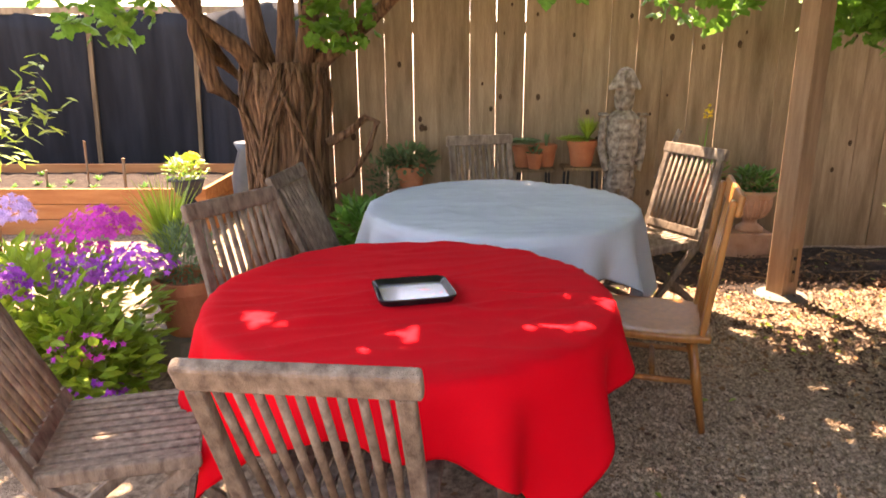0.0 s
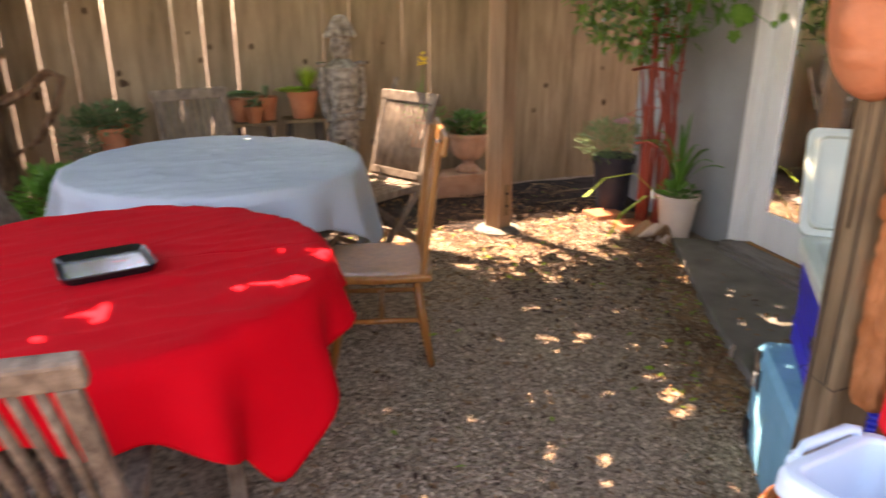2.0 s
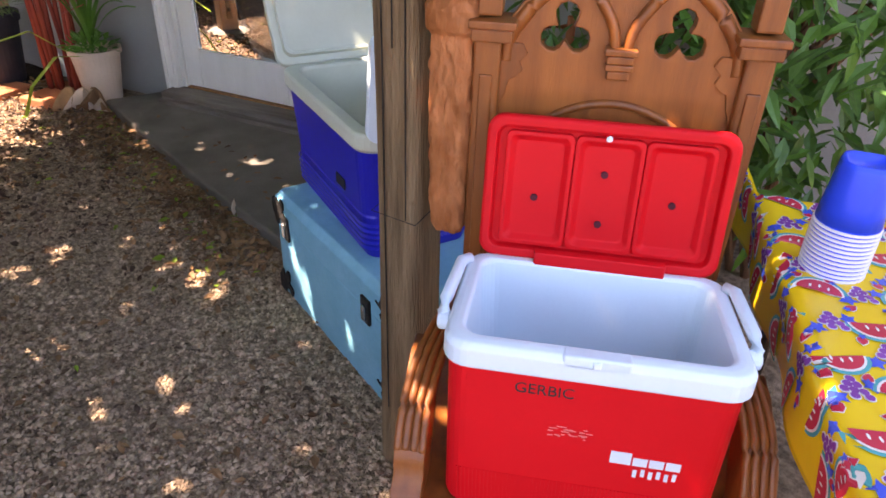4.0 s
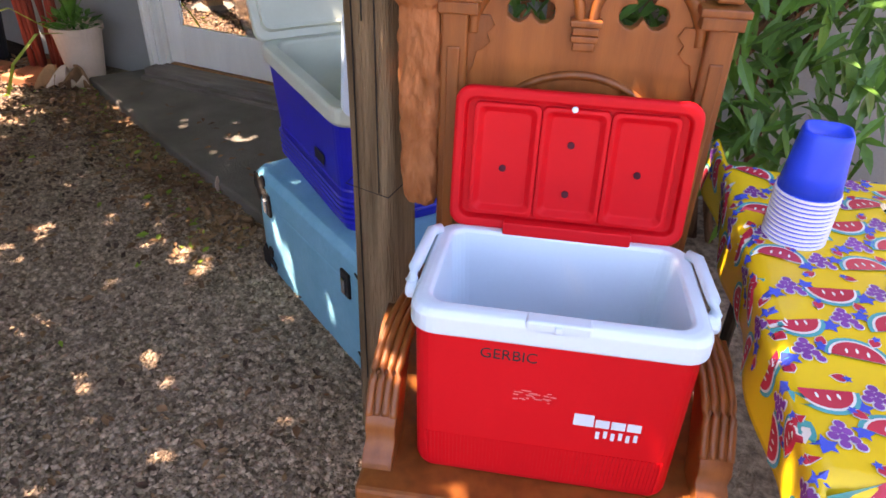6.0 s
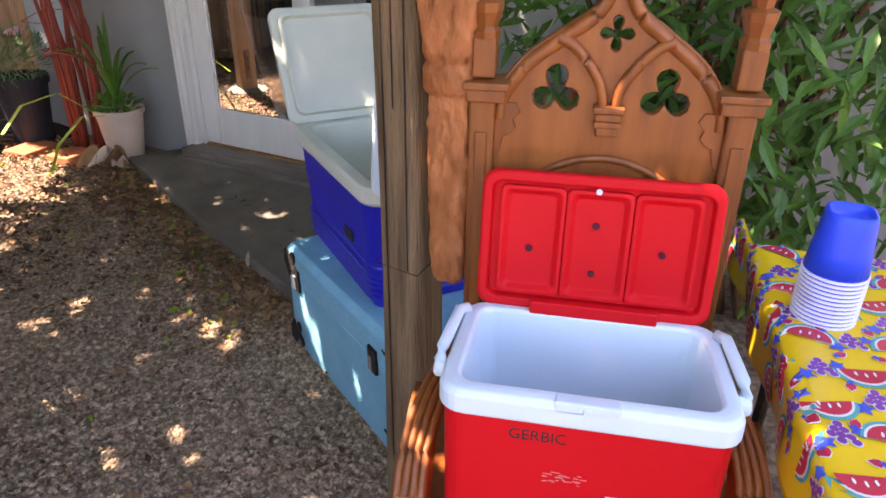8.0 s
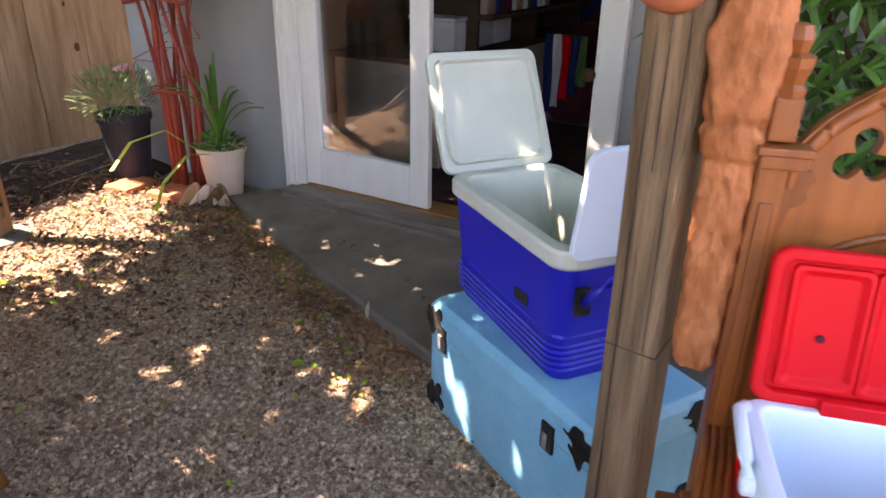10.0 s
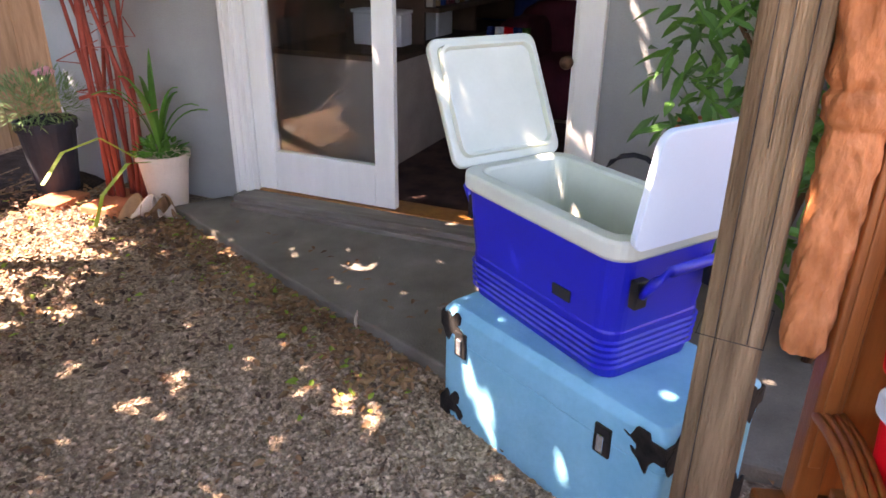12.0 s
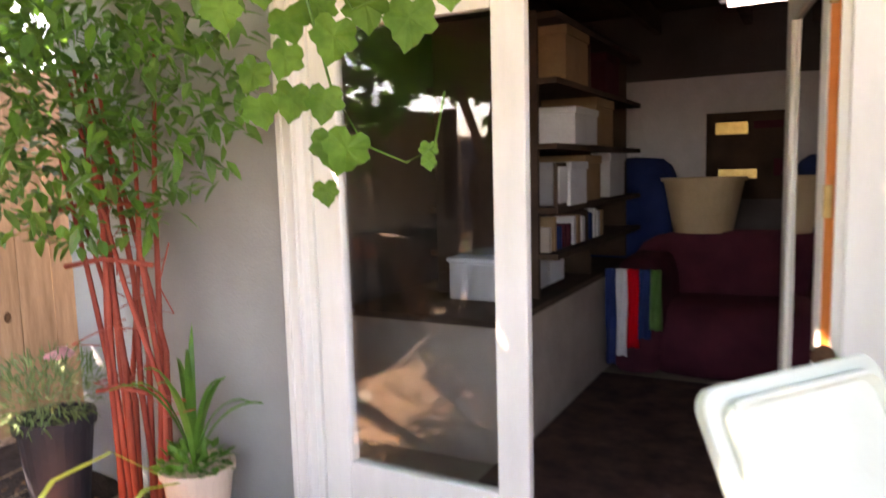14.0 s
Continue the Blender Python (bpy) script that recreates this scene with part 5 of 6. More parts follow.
# ---- tray on the red cloth ----
tr = thing("tray", "black rimmed serving tray with a shiny silver face", "tray", pose(-0.164, 2.285, 0.757, 0, 0, 13))
part("face", loft(Mesh(), [rounded(0.226, 0.196, 0.02, 0.004), rounded(0.226, 0.196, 0.02, 0.0085)]), SILVER, tr, "shiny silver tray face")
part("rim", loft(Mesh(), [rounded(0.22, 0.19, 0.022, 0.002), rounded(0.252, 0.222, 0.032, 0.0), rounded(0.272, 0.242, 0.038, 0.02), rounded(0.27, 0.24, 0.037, 0.026), rounded(0.262, 0.232, 0.034, 0.026), rounded(0.226, 0.196, 0.022, 0.0095)], True, False), BLACKGLOSS, tr, bevel=0.002)

# ---- blue trunk with the blue cooler on it ----
TK = pose(1.921, 1.317, 0, 0, 0, math.degrees(-2.156))
tk = thing("trunk", "pale blue painted travelling trunk with black metal corners", "trunk", TK)
L, W, Hh = 0.80, 0.405, 0.40
part("body", loft(Mesh(), [rounded(L, W, 0.02, 0.0), rounded(L, W, 0.02, Hh * 0.72)]), TRUNKBLUE, tk, bevel=0.004)
part("lid", loft(Mesh(), [rounded(L + 0.006, W + 0.006, 0.02, Hh * 0.72 + 0.003), rounded(L + 0.006, W + 0.006, 0.02, Hh - 0.025), rounded(L - 0.03, W - 0.03, 0.02, Hh)]), TRUNKBLUE, tk, "pale blue trunk lid", bevel=0.004)
for sx in (-1, 1):
    for sy in (-1, 1):
        for z in (0.03, Hh - 0.055):
            q = Mesh()
            q.box(sx * (L / 2 - 0.02), sy * (W / 2 + 0.005), z, 0.05, 0.005, 0.05).box(sx * (L / 2 + 0.005), sy * (W / 2 - 0.02), z, 0.005, 0.05, 0.05)
            part("corner", q, BLACKMETAL, tk, "worn black corner plate", bevel=0.002)
for x in (-0.31, 0.235):
    la = part("latch", Mesh().box(x, -W / 2 - 0.006, Hh * 0.72, 0.05, 0.01, 0.085), BLACKMETAL, tk, "black metal latch", bevel=0.004)
    part("hasp", Mesh().box(x, -W / 2 - 0.014, Hh * 0.72 - 0.005, 0.02, 0.008, 0.05), SILVER, la, bevel=0.002)
# ragged plates worn round the corners
for cx, face, seed in ((L / 2 - 0.045, 0, 1), (-L / 2 + 0.05, 0, 4), (W / 2 - 0.05, 1, 7), (-W / 2 + 0.045, 1, 9)):
    for cz in (Hh - 0.06, 0.06):
        ring = [(cx + (0.048 + 0.02 * math.sin(3 * t + seed) + 0.008 * math.sin(7 * t + seed)) * math.cos(t), cz + (0.042 + 0.02 * math.sin(4 * t + seed) + 0.007 * math.cos(9 * t)) * math.sin(t)) for t in [6.2832 * k / 28 for k in range(28)]]
        lim = (L if face == 0 else W) / 2
        ring = [(max(-lim, min(lim, x)), max(0.004, min(Hh - 0.012, z))) for x, z in ring]
        flat_shape("corner_plate", ring, [], 0.004, 0.0008, BLACKMETAL, tk, pose(0, -W / 2 - 0.006, 0) if face == 0 else pose(L / 2 + 0.006, 0, 0, 0, 0, 90), "ragged black corner plate")

CK = pose(2.003, 1.377, Hh + 0.001, 0, 0, math.degrees(-2.265)) @ Matrix.Diagonal((0.955, 0.975, 1.03, 1))
ck = thing("blue_cooler", "large blue picnic cooler with cream lining, both lids open", "cooler", CK)
part("body", loft(Mesh(), [rounded(0.61, 0.318, 0.05, 0), rounded(0.62, 0.33, 0.055, 0.02), rounded(0.632, 0.352, 0.055, 0.13), rounded(0.628, 0.348, 0.055, 0.135), rounded(0.668, 0.378, 0.06, 0.335)], True, False), BLUEPLASTIC, ck, smooth=False, bevel=0.003)
for k in range(5):
    z = 0.03 + 0.018 * k
    part("rib", loft(Mesh(), [rounded(0.618 + 0.13 * z, 0.348 + 0.09 * z, 0.055, z), rounded(0.628 + 0.13 * z, 0.357 + 0.09 * z, 0.055, z + 0.004), rounded(0.618 + 0.13 * z, 0.348 + 0.09 * z, 0.055, z + 0.009)], False, False), BLUEPLASTIC, ck)
part("rim", loft(Mesh(), [rounded(0.675, 0.385, 0.06, 0.325), rounded(0.695, 0.405, 0.065, 0.335), rounded(0.695, 0.405, 0.065, 0.37), rounded(0.685, 0.395, 0.06, 0.378), rounded(0.61, 0.325, 0.05, 0.378), rounded(0.60, 0.315, 0.05, 0.37), rounded(0.56, 0.285, 0.05, 0.05)], False, True), CREAMPLASTIC, ck, "cream plastic rim and lining", bevel=0.003)


def cooler_lid(m, mat, label, w_, l_):
    """A hollow lid standing on its hinge edge: local x across, local z up."""
    ld = part("lid", loft(Mesh(), [rounded(w_, l_, 0.035, -0.022), rounded(w_, l_, 0.035, -0.004), rounded(w_ - 0.008, l_ - 0.008, 0.033, 0)], True, True, m), mat, ck, label, bevel=0.003)
    part("lip", loft(Mesh(), [rounded(w_ - 0.05, l_ - 0.05, 0.03, 0.001), rounded(w_ - 0.056, l_ - 0.056, 0.03, 0.018), rounded(w_ - 0.07, l_ - 0.07, 0.03, 0.018), rounded(w_ - 0.08, l_ - 0.08, 0.03, 0.002)], True, False, m), mat, ld)


def hinged(x, out, length, lean):
    """Pose of a lid on the short end at x, leaning outwards by lean degrees from upright, inner face to the cooler."""
    base = Matrix.Translation((x, 0, 0.367)) @ pose(0, 0, 0, 0, out * lean, 0)
    turn = Matrix(((0, 0, -out, 0), (out, 0, 0, 0), (0, -1, 0, 0), (0, 0, 0, 1)))
    return base @ Matrix.Translation((0, 0, length / 2)) @ turn


cooler_lid(hinged(-0.345, -1, 0.40, 29), CREAMPLASTIC, "pale cream inner face of the open lid", 0.405, 0.385)
cooler_lid(hinged(0.35, 1, 0.28, 10), WHITEPLASTIC, "white inner face of the second open lid", 0.385, 0.275)
for sx in (-1, 1):
    hd = part("handle", Mesh().tube([(sx * 0.36, -0.13, 0.25), (sx * 0.40, -0.13, 0.30), (sx * 0.41, -0.10, 0.32), (sx * 0.41, 0.10, 0.32), (sx * 0.40, 0.13, 0.30), (sx * 0.36, 0.13, 0.25)], 0.013, 10), BLUEPLASTIC, ck, "swing handle", smooth=True)
    for sy in (-1, 1):
        part("bracket", Mesh().box(sx * 0.35, sy * 0.13, 0.25, 0.025, 0.04, 0.07), BLACKMETAL, hd, bevel=0.004)
part("worn_label", Mesh().box(0.14, -0.1845, 0.18, 0.07, 0.003, 0.03, pose(0, 0.0, 0)), INK, ck, "dark scuffed maker's mark")

# ---- throne ----
TH = pose(1.247, 0.587, 0, 0, 0, math.degrees(math.atan2(-0.975, 0.22)))
th = thing("throne_chair", "carved wooden gothic throne chair with a pierced arched back", "chair", TH @ Matrix.Diagonal((0.835, 1, 1, 1)))


def arc(cx, cz, r, a0, a1, n=10):
    return [(cx + r * math.cos(radians(a0 + (a1 - a0) * k / n)), cz + r * math.sin(radians(a0 + (a1 - a0) * k / n))) for k in range(n + 1)]


def smooth_line(pts, n=8):
    """Points along a Catmull-Rom curve."""
    p = [Vector(q) for q in [pts[0]] + list(pts) + [pts[-1]]]
    out = []
    for i in range(1, len(p) - 2):
        for k in range(n):
            t = k / n
            out.append(tuple(0.5 * (2 * p[i] + (p[i + 1] - p[i - 1]) * t + (2 * p[i - 1] - 5 * p[i] + 4 * p[i + 1] - p[i + 2]) * t * t + (3 * p[i] - p[i - 1] - 3 * p[i + 1] + p[i + 2]) * t ** 3)))
    return out + [tuple(pts[-1])]


def foil(cx, cz, size, lobes, start):
    """A trefoil or quatrefoil of pointed lobes."""
    out, step = [], 180 / lobes
    for k in range(lobes):
        a = start + 2 * step * k
        for da, r in ((-step, 0.40), (-0.78 * step, 0.60), (-0.58 * step, 0.80), (-0.32 * step, 0.93), (0, 1.0), (0.32 * step, 0.93), (0.58 * step, 0.80), (0.78 * step, 0.60)):
            out.append((cx + 1.12 * size * r * math.cos(radians(a + da)), cz + size * r * math.sin(radians(a + da))))
    return out


ogee = smooth_line([(-0.245, 1.115), (-0.240, 1.15), (-0.215, 1.187), (-0.175, 1.225), (-0.105, 1.268), (-0.05, 1.302), (-0.02, 1.343), (0, 1.41)])
outline = [(-0.245, 0.44)] + ogee + [(-x, z) for x, z in ogee[-2::-1]] + [(0.245, 0.44)]
lance = [(-1 * x, z) for x, z in ogee]
flat_shape("back_panel", outline, [foil(-0.115, 1.158, 0.052, 3, 90), foil(0.115, 1.158, 0.052, 3, 90), foil(0, 1.262, 0.034, 4, 0)], 0.022, 0.003, THRONE, th, pose(0, 0.215, 0))
BY = 0.196
for path_ in (ogee, lance):
    part("arch_rib", Mesh().tube([(x * 0.955, BY + 0.006, z - 0.012) for x, z in path_], 0.014, 8), THRONE, th, "moulded arch rib", smooth=True)
for sx in (-1, 1):
    rib = smooth_line([(sx * 0.012, 1.13), (sx * 0.022, 1.172), (sx * 0.055, 1.215), (sx * 0.09, 1.243), (sx * 0.118, 1.252)])
    part("arch_rib", Mesh().tube([(x, BY, z) for x, z in rib], 0.011, 8), THRONE, th, smooth=True)
    part("stile", Mesh().box(sx * 0.272, 0.205, 0.5775, 0.058, 0.05, 1.155), THRONE, th, bevel=0.006)
    part("stile_panel", Mesh().box(sx * 0.272, 0.178, 0.80, 0.028, 0.006, 0.56), THRONE, th, bevel=0.003)
    pn = part("pinnacle", Mesh().box(sx * 0.27, 0.2, 1.215, 0.05, 0.05, 0.07), THRONE, th, "carved pinnacle", bevel=0.004)
    part("capital", Mesh().box(sx * 0.262, 0.195, 1.151, 0.085, 0.075, 0.022).box(sx * 0.262, 0.195, 1.169, 0.098, 0.085, 0.014), THRONE, pn, bevel=0.003)
    part("finial", Mesh().lathe([(0.03, 0), (0.032, 0.012), (0.024, 0.02), (0.034, 0.045), (0.036, 0.06), (0.02, 0.066), (0.026, 0.085), (0.02, 0.105), (0.004, 0.108)], 8, pose(sx * 0.27, 0.2, 1.248)), THRONE, pn)
    scal = [(sx * 0.245, 1.12), (sx * 0.20, 1.12), (sx * 0.19, 1.105), (sx * 0.205, 1.09), (sx * 0.198, 1.075), (sx * 0.212, 1.062), (sx * 0.225, 1.058), (sx * 0.232, 1.03), (sx * 0.245, 1.005)]
    flat_shape("scallop", scal, [], 0.008, 0.001, THRONE, th, pose(0, BY + 0.004, 0.012))
    arm = smooth_line([(sx * 0.268, 0.185, 0.63), (sx * 0.29, 0.07, 0.655), (sx * 0.32, -0.06, 0.655), (sx * 0.336, -0.15, 0.615), (sx * 0.338, -0.212, 0.545)])
    arm_ob = part("armrest", Mesh().tube([(x - 0.0085, y, z + 0.002) for x, y, z in arm], 0.0095, 8), THRONE, th, "reeded curved armrest", smooth=True)
    for off, zz in ((-0.0255, 0), (0.0085, 0.002), (0.0255, 0)):
        part("reed", Mesh().tube([(x + off, y, z + zz) for x, y, z in arm], 0.0095, 8), THRONE, arm_ob, smooth=True)
    sup = [(-0.216, 0.545), (-0.226, 0.53), (-0.222, 0.50), (-0.25, 0.487), (-0.262, 0.46), (-0.262, 0.435), (-0.17, 0.43), (-0.15, 0.50), (-0.10, 0.58), (-0.06, 0.625), (-0.03, 0.64), (-0.03, 0.648), (-0.08, 0.645), (-0.16, 0.602)]
    flat_shape("arm_panel", sup, [], 0.058, 0.003, THRONE, th, pose(sx * 0.337, 0, 0, 0, 0, 90))
    for y in (-0.25, 0.2):
        part("leg", Mesh().box(sx * 0.33, y, 0.2, 0.06, 0.055, 0.4), THRONE, th, bevel=0.005)
part("corbel", Mesh().box(0, BY - 0.006, 1.133, 0.066, 0.034, 0.012).box(0, BY - 0.004, 1.119, 0.054, 0.028, 0.014).box(0, BY - 0.002, 1.105, 0.058, 0.026, 0.012).box(0, BY, 1.091, 0.046, 0.022, 0.016), THRONE, th, "stepped corbel", bevel=0.003)
part("arch_moulding", Mesh().tube([(x, BY + 0.004, z) for x, z in arc(0, 0.775, 0.262, 28, 152, 24)], 0.008, 8), THRONE, th, smooth=True)
part("seat", Mesh().box(0, 0, 0, 0.74, 0.54, 0.04, pose(0, -0.042, 0.4285, -5)), THRONE, th, bevel=0.008)
part("apron", Mesh().box(0, -0.275, 0.385, 0.6, 0.022, 0.09), THRONE, th, bevel=0.004)
for sx in (-1, 1):
    part("side_rail", Mesh().box(sx * 0.33, -0.03, 0.36, 0.022, 0.4, 0.09), THRONE, th, bevel=0.004)

# ---- red cooler on the throne ----
RC = TH @ pose(-0.002, -0.10, 0.4545, -5, 0, -1) @ Matrix.Diagonal((1.0, 1.11, 0.965, 1))
rc = thing("red_cooler", "red picnic cooler with white lining, its red lid propped open", "cooler", RC)
part("body", loft(Mesh(), [rounded(0.424, 0.246, 0.03, 0), rounded(0.432, 0.252, 0.032, 0.012), rounded(0.446, 0.268, 0.035, 0.305)], True, False), REDPLASTIC, rc, bevel=0.003)
q = Mesh()
for k in range(62):
    x = -0.195 + 0.39 * k / 61
    q.beam((x * 0.985, -0.1262, 0.015), (x, -0.1281, 0.085), 0.0028, 0.003)
part("ribbing", q, REDPLASTIC, rc, "fine vertical ribs")
part("rim", loft(Mesh(), [rounded(0.444, 0.27, 0.038, 0.296), rounded(0.462, 0.288, 0.042, 0.304), rounded(0.462, 0.288, 0.042, 0.335), rounded(0.45, 0.276, 0.04, 0.345), rounded(0.43, 0.256, 0.035, 0.347), rounded(0.408, 0.236, 0.03, 0.347), rounded(0.40, 0.228, 0.03, 0.340), rounded(0.365, 0.195, 0.03, 0.03)], False, True), WHITEPLASTIC, rc, "white plastic rim and lining", bevel=0.003)
part("catch", Mesh().box(0, -0.131, 0.337, 0.10, 0.026, 0.022), WHITEPLASTIC, rc, bevel=0.004)
part("catch", Mesh().box(0, -0.1445, 0.338, 0.012, 0.006, 0.012), WHITEPLASTIC, rc, bevel=0.002)
for sx in (-1, 1):
    part("handle", Mesh().tube([(sx * 0.238, -0.055, 0.318), (sx * 0.243, -0.05, 0.335), (sx * 0.242, -0.03, 0.346), (sx * 0.236, 0.085, 0.352), (sx * 0.222, 0.10, 0.350)], 0.011, 8), WHITEPLASTIC, rc, "white folding handle", smooth=True)
    part("handle_lug", Mesh().lathe([(0.016, 0), (0.016, 0.016), (0.01, 0.02)], 12, pose(sx * 0.231, -0.055, 0.32, 0, sx * 90)), WHITEPLASTIC, rc, bevel=0.002)
LD = pose(0, 0.135, 0.338, 0, 0, 0) @ pose(0, 0, 0, -4)
ld = part("lid", loft(Mesh(), [rounded(0.428, 0.272, 0.03, 0.014), rounded(0.428, 0.272, 0.03, 0.0), rounded(0.418, 0.262, 0.028, -0.004), rounded(0.392, 0.232, 0.02, -0.004), rounded(0.386, 0.226, 0.018, 0.0125)], True, True, LD @ pose(0, 0, 0.141, -90)), REDPLASTIC, rc, "red lid propped open, inner face showing", bevel=0.003)
for sx in (-0.12, 0, 0.12):
    part("lid_panel", loft(Mesh(), [rounded(0.1195, 0.216, 0.012, 0.0125), rounded(0.1185, 0.215, 0.012, 0.002), rounded(0.104, 0.2, 0.012, 0.001), rounded(0.084, 0.18, 0.01, 0.0105)], True, True, LD @ pose(sx, 0, 0.141, -90)), REDPLASTIC, ld, bevel=0.002)
for x, z in ((-0.122, 0.125), (-0.004, 0.18), (-0.004, 0.085), (0.118, 0.135)):
    part("peg_hole", Mesh().lathe([(0.0065, 0), (0.0065, 0.004), (0.001, 0.0045)], 12, LD @ pose(x, 0.0095, z, 90)), MAROON, ld)
part("button", Mesh().lathe([(0.006, 0), (0.005, 0.004), (0.001, 0.005)], 12, LD @ pose(-0.005, -0.003, 0.249, 90)), WHITEPLASTIC, ld, "small white button")
part("hinge", Mesh().box(0.006, 0.125, 0.343, 0.232, 0.018, 0.05), REDPLASTIC, ld, bevel=0.003)


def lettering(text, size, mat, m, parent, name="lettering"):
    cu = bpy.data.curves.new(name, "FONT")
    cu.body, cu.size, cu.extrude = text, size, 0.0004
    tmp = bpy.data.objects.new(name, cu)
    scene.collection.objects.link(tmp)
    bpy.context.view_layer.update()
    me = bpy.data.meshes.new_from_object(tmp.evaluated_get(bpy.context.evaluated_depsgraph_get()))
    bpy.data.objects.remove(tmp)
    me.materials.clear()
    me.materials.append(mat)
    me.transform(m)
    ob = new(name, me)
    ob.parent = parent
    return ob


lettering("GERBIC", 0.027, INK, pose(-0.115, -0.1336, 0.262, 88.4), rc)
em = new("emblem")
em.parent = rc
em["label"] = "white printed emblem"
for x, z, a, b in ((0.06, 0.158, 0.032, 0.024), (0.09, 0.154, 0.022, 0.016), (0.115, 0.154, 0.022, 0.016), (0.14, 0.154, 0.022, 0.016)):
    part("emblem_bar", Mesh().box(x, -0.1262 - 0.0273 * (z - 0.012), z, a, 0.0015, b), WHITEPLASTIC, em)
for k in range(6):
    part("emblem_bar", Mesh().box(0.085 + 0.012 * k, -0.1296, 0.129 + 0.003 * (k % 2), 0.006, 0.0015, 0.015), WHITEPLASTIC, em)
q = Mesh()
for k in range(26):
    q.box(-0.06 + 0.075 * rnd.random(), -0.1315, 0.193 + jitter(0.011), rnd.uniform(0.004, 0.014), 0.0012, 0.0014, None)
part("scuff_mark", q, SCUFF, rc, "pale scratched patch")

# ---- carvings on the old post ----
cv = Mesh()
CP = Vector((1.395, 0.915, 0))
prof = [(0.745, 0.034), (0.76, 0.042), (0.84, 0.047), (0.95, 0.050), (1.08, 0.052), (1.14, 0.050), (1.15, 0.062), (1.185, 0.066), (1.20, 0.056), (1.215, 0.066), (1.26, 0.070), (1.34, 0.074), (1.40, 0.060), (1.42, 0.048), (1.45, 0.062), (1.52, 0.066), (1.58, 0.05), (1.62, 0.02)]


def carving(u, v):
    z = 0.745 + (1.62 - 0.745) * v
    r = np.interp(z, [p[0] for p in prof], [p[1] for p in prof])
    a = u * 6.2832
    c, s_ = math.cos(a), math.sin(a)
    k = (abs(c) ** 4 + abs(s_) ** 4) ** (-0.25)
    cut = 0.0035 * abs(math.sin(z * 48 + 5 * abs(s_) + 2.5 * c)) * (1 if z < 1.12 else 0.6) + 0.012 * noise.noise((c * 2.2, s_ * 2.2, z * 14)) * (1.3 if z > 1.2 else 0.35) + 0.006 * abs(noise.noise((c * 5, s_ * 5, z * 30)))
    rr_ = 0.74 * r * k + cut
    return (CP.x + rr_ * (c * 0.85), CP.y + rr_ * s_, z)


cv.grid(carving, 72, 240)
tagged(part("carved_figure", cv, CARVED, smooth=True), "carved reddish wooden figure hung on the old post", "carving")
mk = Mesh()
MK = pose(1.378, 1.04, 1.515, 0, 0, 92)


def mask(u, v):
    a, t = (u - 0.5) * 3.1416, v * 2 - 1
    w_ = 0.10 * math.sqrt(max(0, 1 - t * t)) * (1 + 0.12 * t)
    dpt = 0.08 * math.cos(a) * math.sqrt(max(0.0, 1 - t * t))
    nose = 0.03 * math.exp(-(a / 0.22) ** 2 - ((t + 0.05) / 0.28) ** 2)
    brow = 0.012 * math.exp(-((t - 0.3) / 0.08) ** 2)
    lips = 0.012 * math.exp(-(a / 0.5) ** 2 - ((t + 0.48) / 0.07) ** 2)
    return MK @ Vector((w_ * math.sin(a), dpt + nose + brow + lips, 0.15 * t))


mk.grid(mask, 32, 40)
tagged(part("mask", mk, TERRA, smooth=True, solid=0.008), "terracotta face mask hung on the old post", "mask")

# ---- party table with the fruit oilcloth ----
PT = Matrix(((0.158, -0.987, 0, 1.741), (-0.987, -0.158, 0, 0.325), (0, 0, 1, 0), (0, 0, 0, 1)))  # local x along the far edge, y towards the near edge
PZ, PW, PL = 0.775, 1.1, 0.86
pt = thing("folding_table", "folding party table under a fruit-patterned oilcloth", "table")
part("tabletop", Mesh().box(PW / 2, PL / 2, PZ - 0.02, PW - 0.02, PL - 0.02, 0.03, PT), TEAK, pt, bevel=0.004)
for x in (0.08, PW - 0.08):
    for y in (0.08, PL - 0.08):
        part("leg", Mesh().tube([PT @ Vector((x, y, PZ - 0.03)), PT @ Vector((x, y, 0))], 0.014, 10), BLACKMETAL, pt)


def oil(a, b, lift=0.0):
    """Place on the oilcloth at a across and b deep, in metres of cloth from the far left corner; below 0 it hangs."""
    x, y, z, out = a, b, PZ + 0.004, lift
    if a < 0:
        t = -a
        x = -0.012 * min(1, t / 0.02) + 0.06 * t + 0.014 * math.sin(b * 17 + 1.0) * min(1, t / 0.2) - lift
        z = PZ + 0.004 - max(0, t - 0.01) * 0.97
        out = 0
    elif b < 0 or b > PL:
        t = -b if b < 0 else b - PL
        y = (-1 if b < 0 else 1) * (0.012 * min(1, t / 0.02) + 0.015 * math.sin(a * 15) * min(1, t / 0.2) + lift) + (0 if b < 0 else PL)
        z = PZ + 0.004 - max(0, t - 0.01) * 0.97
        out = 0
    else:
        z += 0.004 * noise.noise((a * 5, b * 5, 3)) + 0.004
    return PT @ Vector((x, y, z + out))


part_cloth = Mesh()
part_cloth.grid(lambda u, v: oil(-0.15 + (PW + 0.15) * u, -0.16 + (PL + 0.38) * v), 110, 110)
oc_ = part("oilcloth", part_cloth, CLOTHYELLOW, smooth=True, solid=0.002)
tagged(oc_, "yellow oilcloth printed with watermelon slices, grapes and strawberries", "tablecloth")


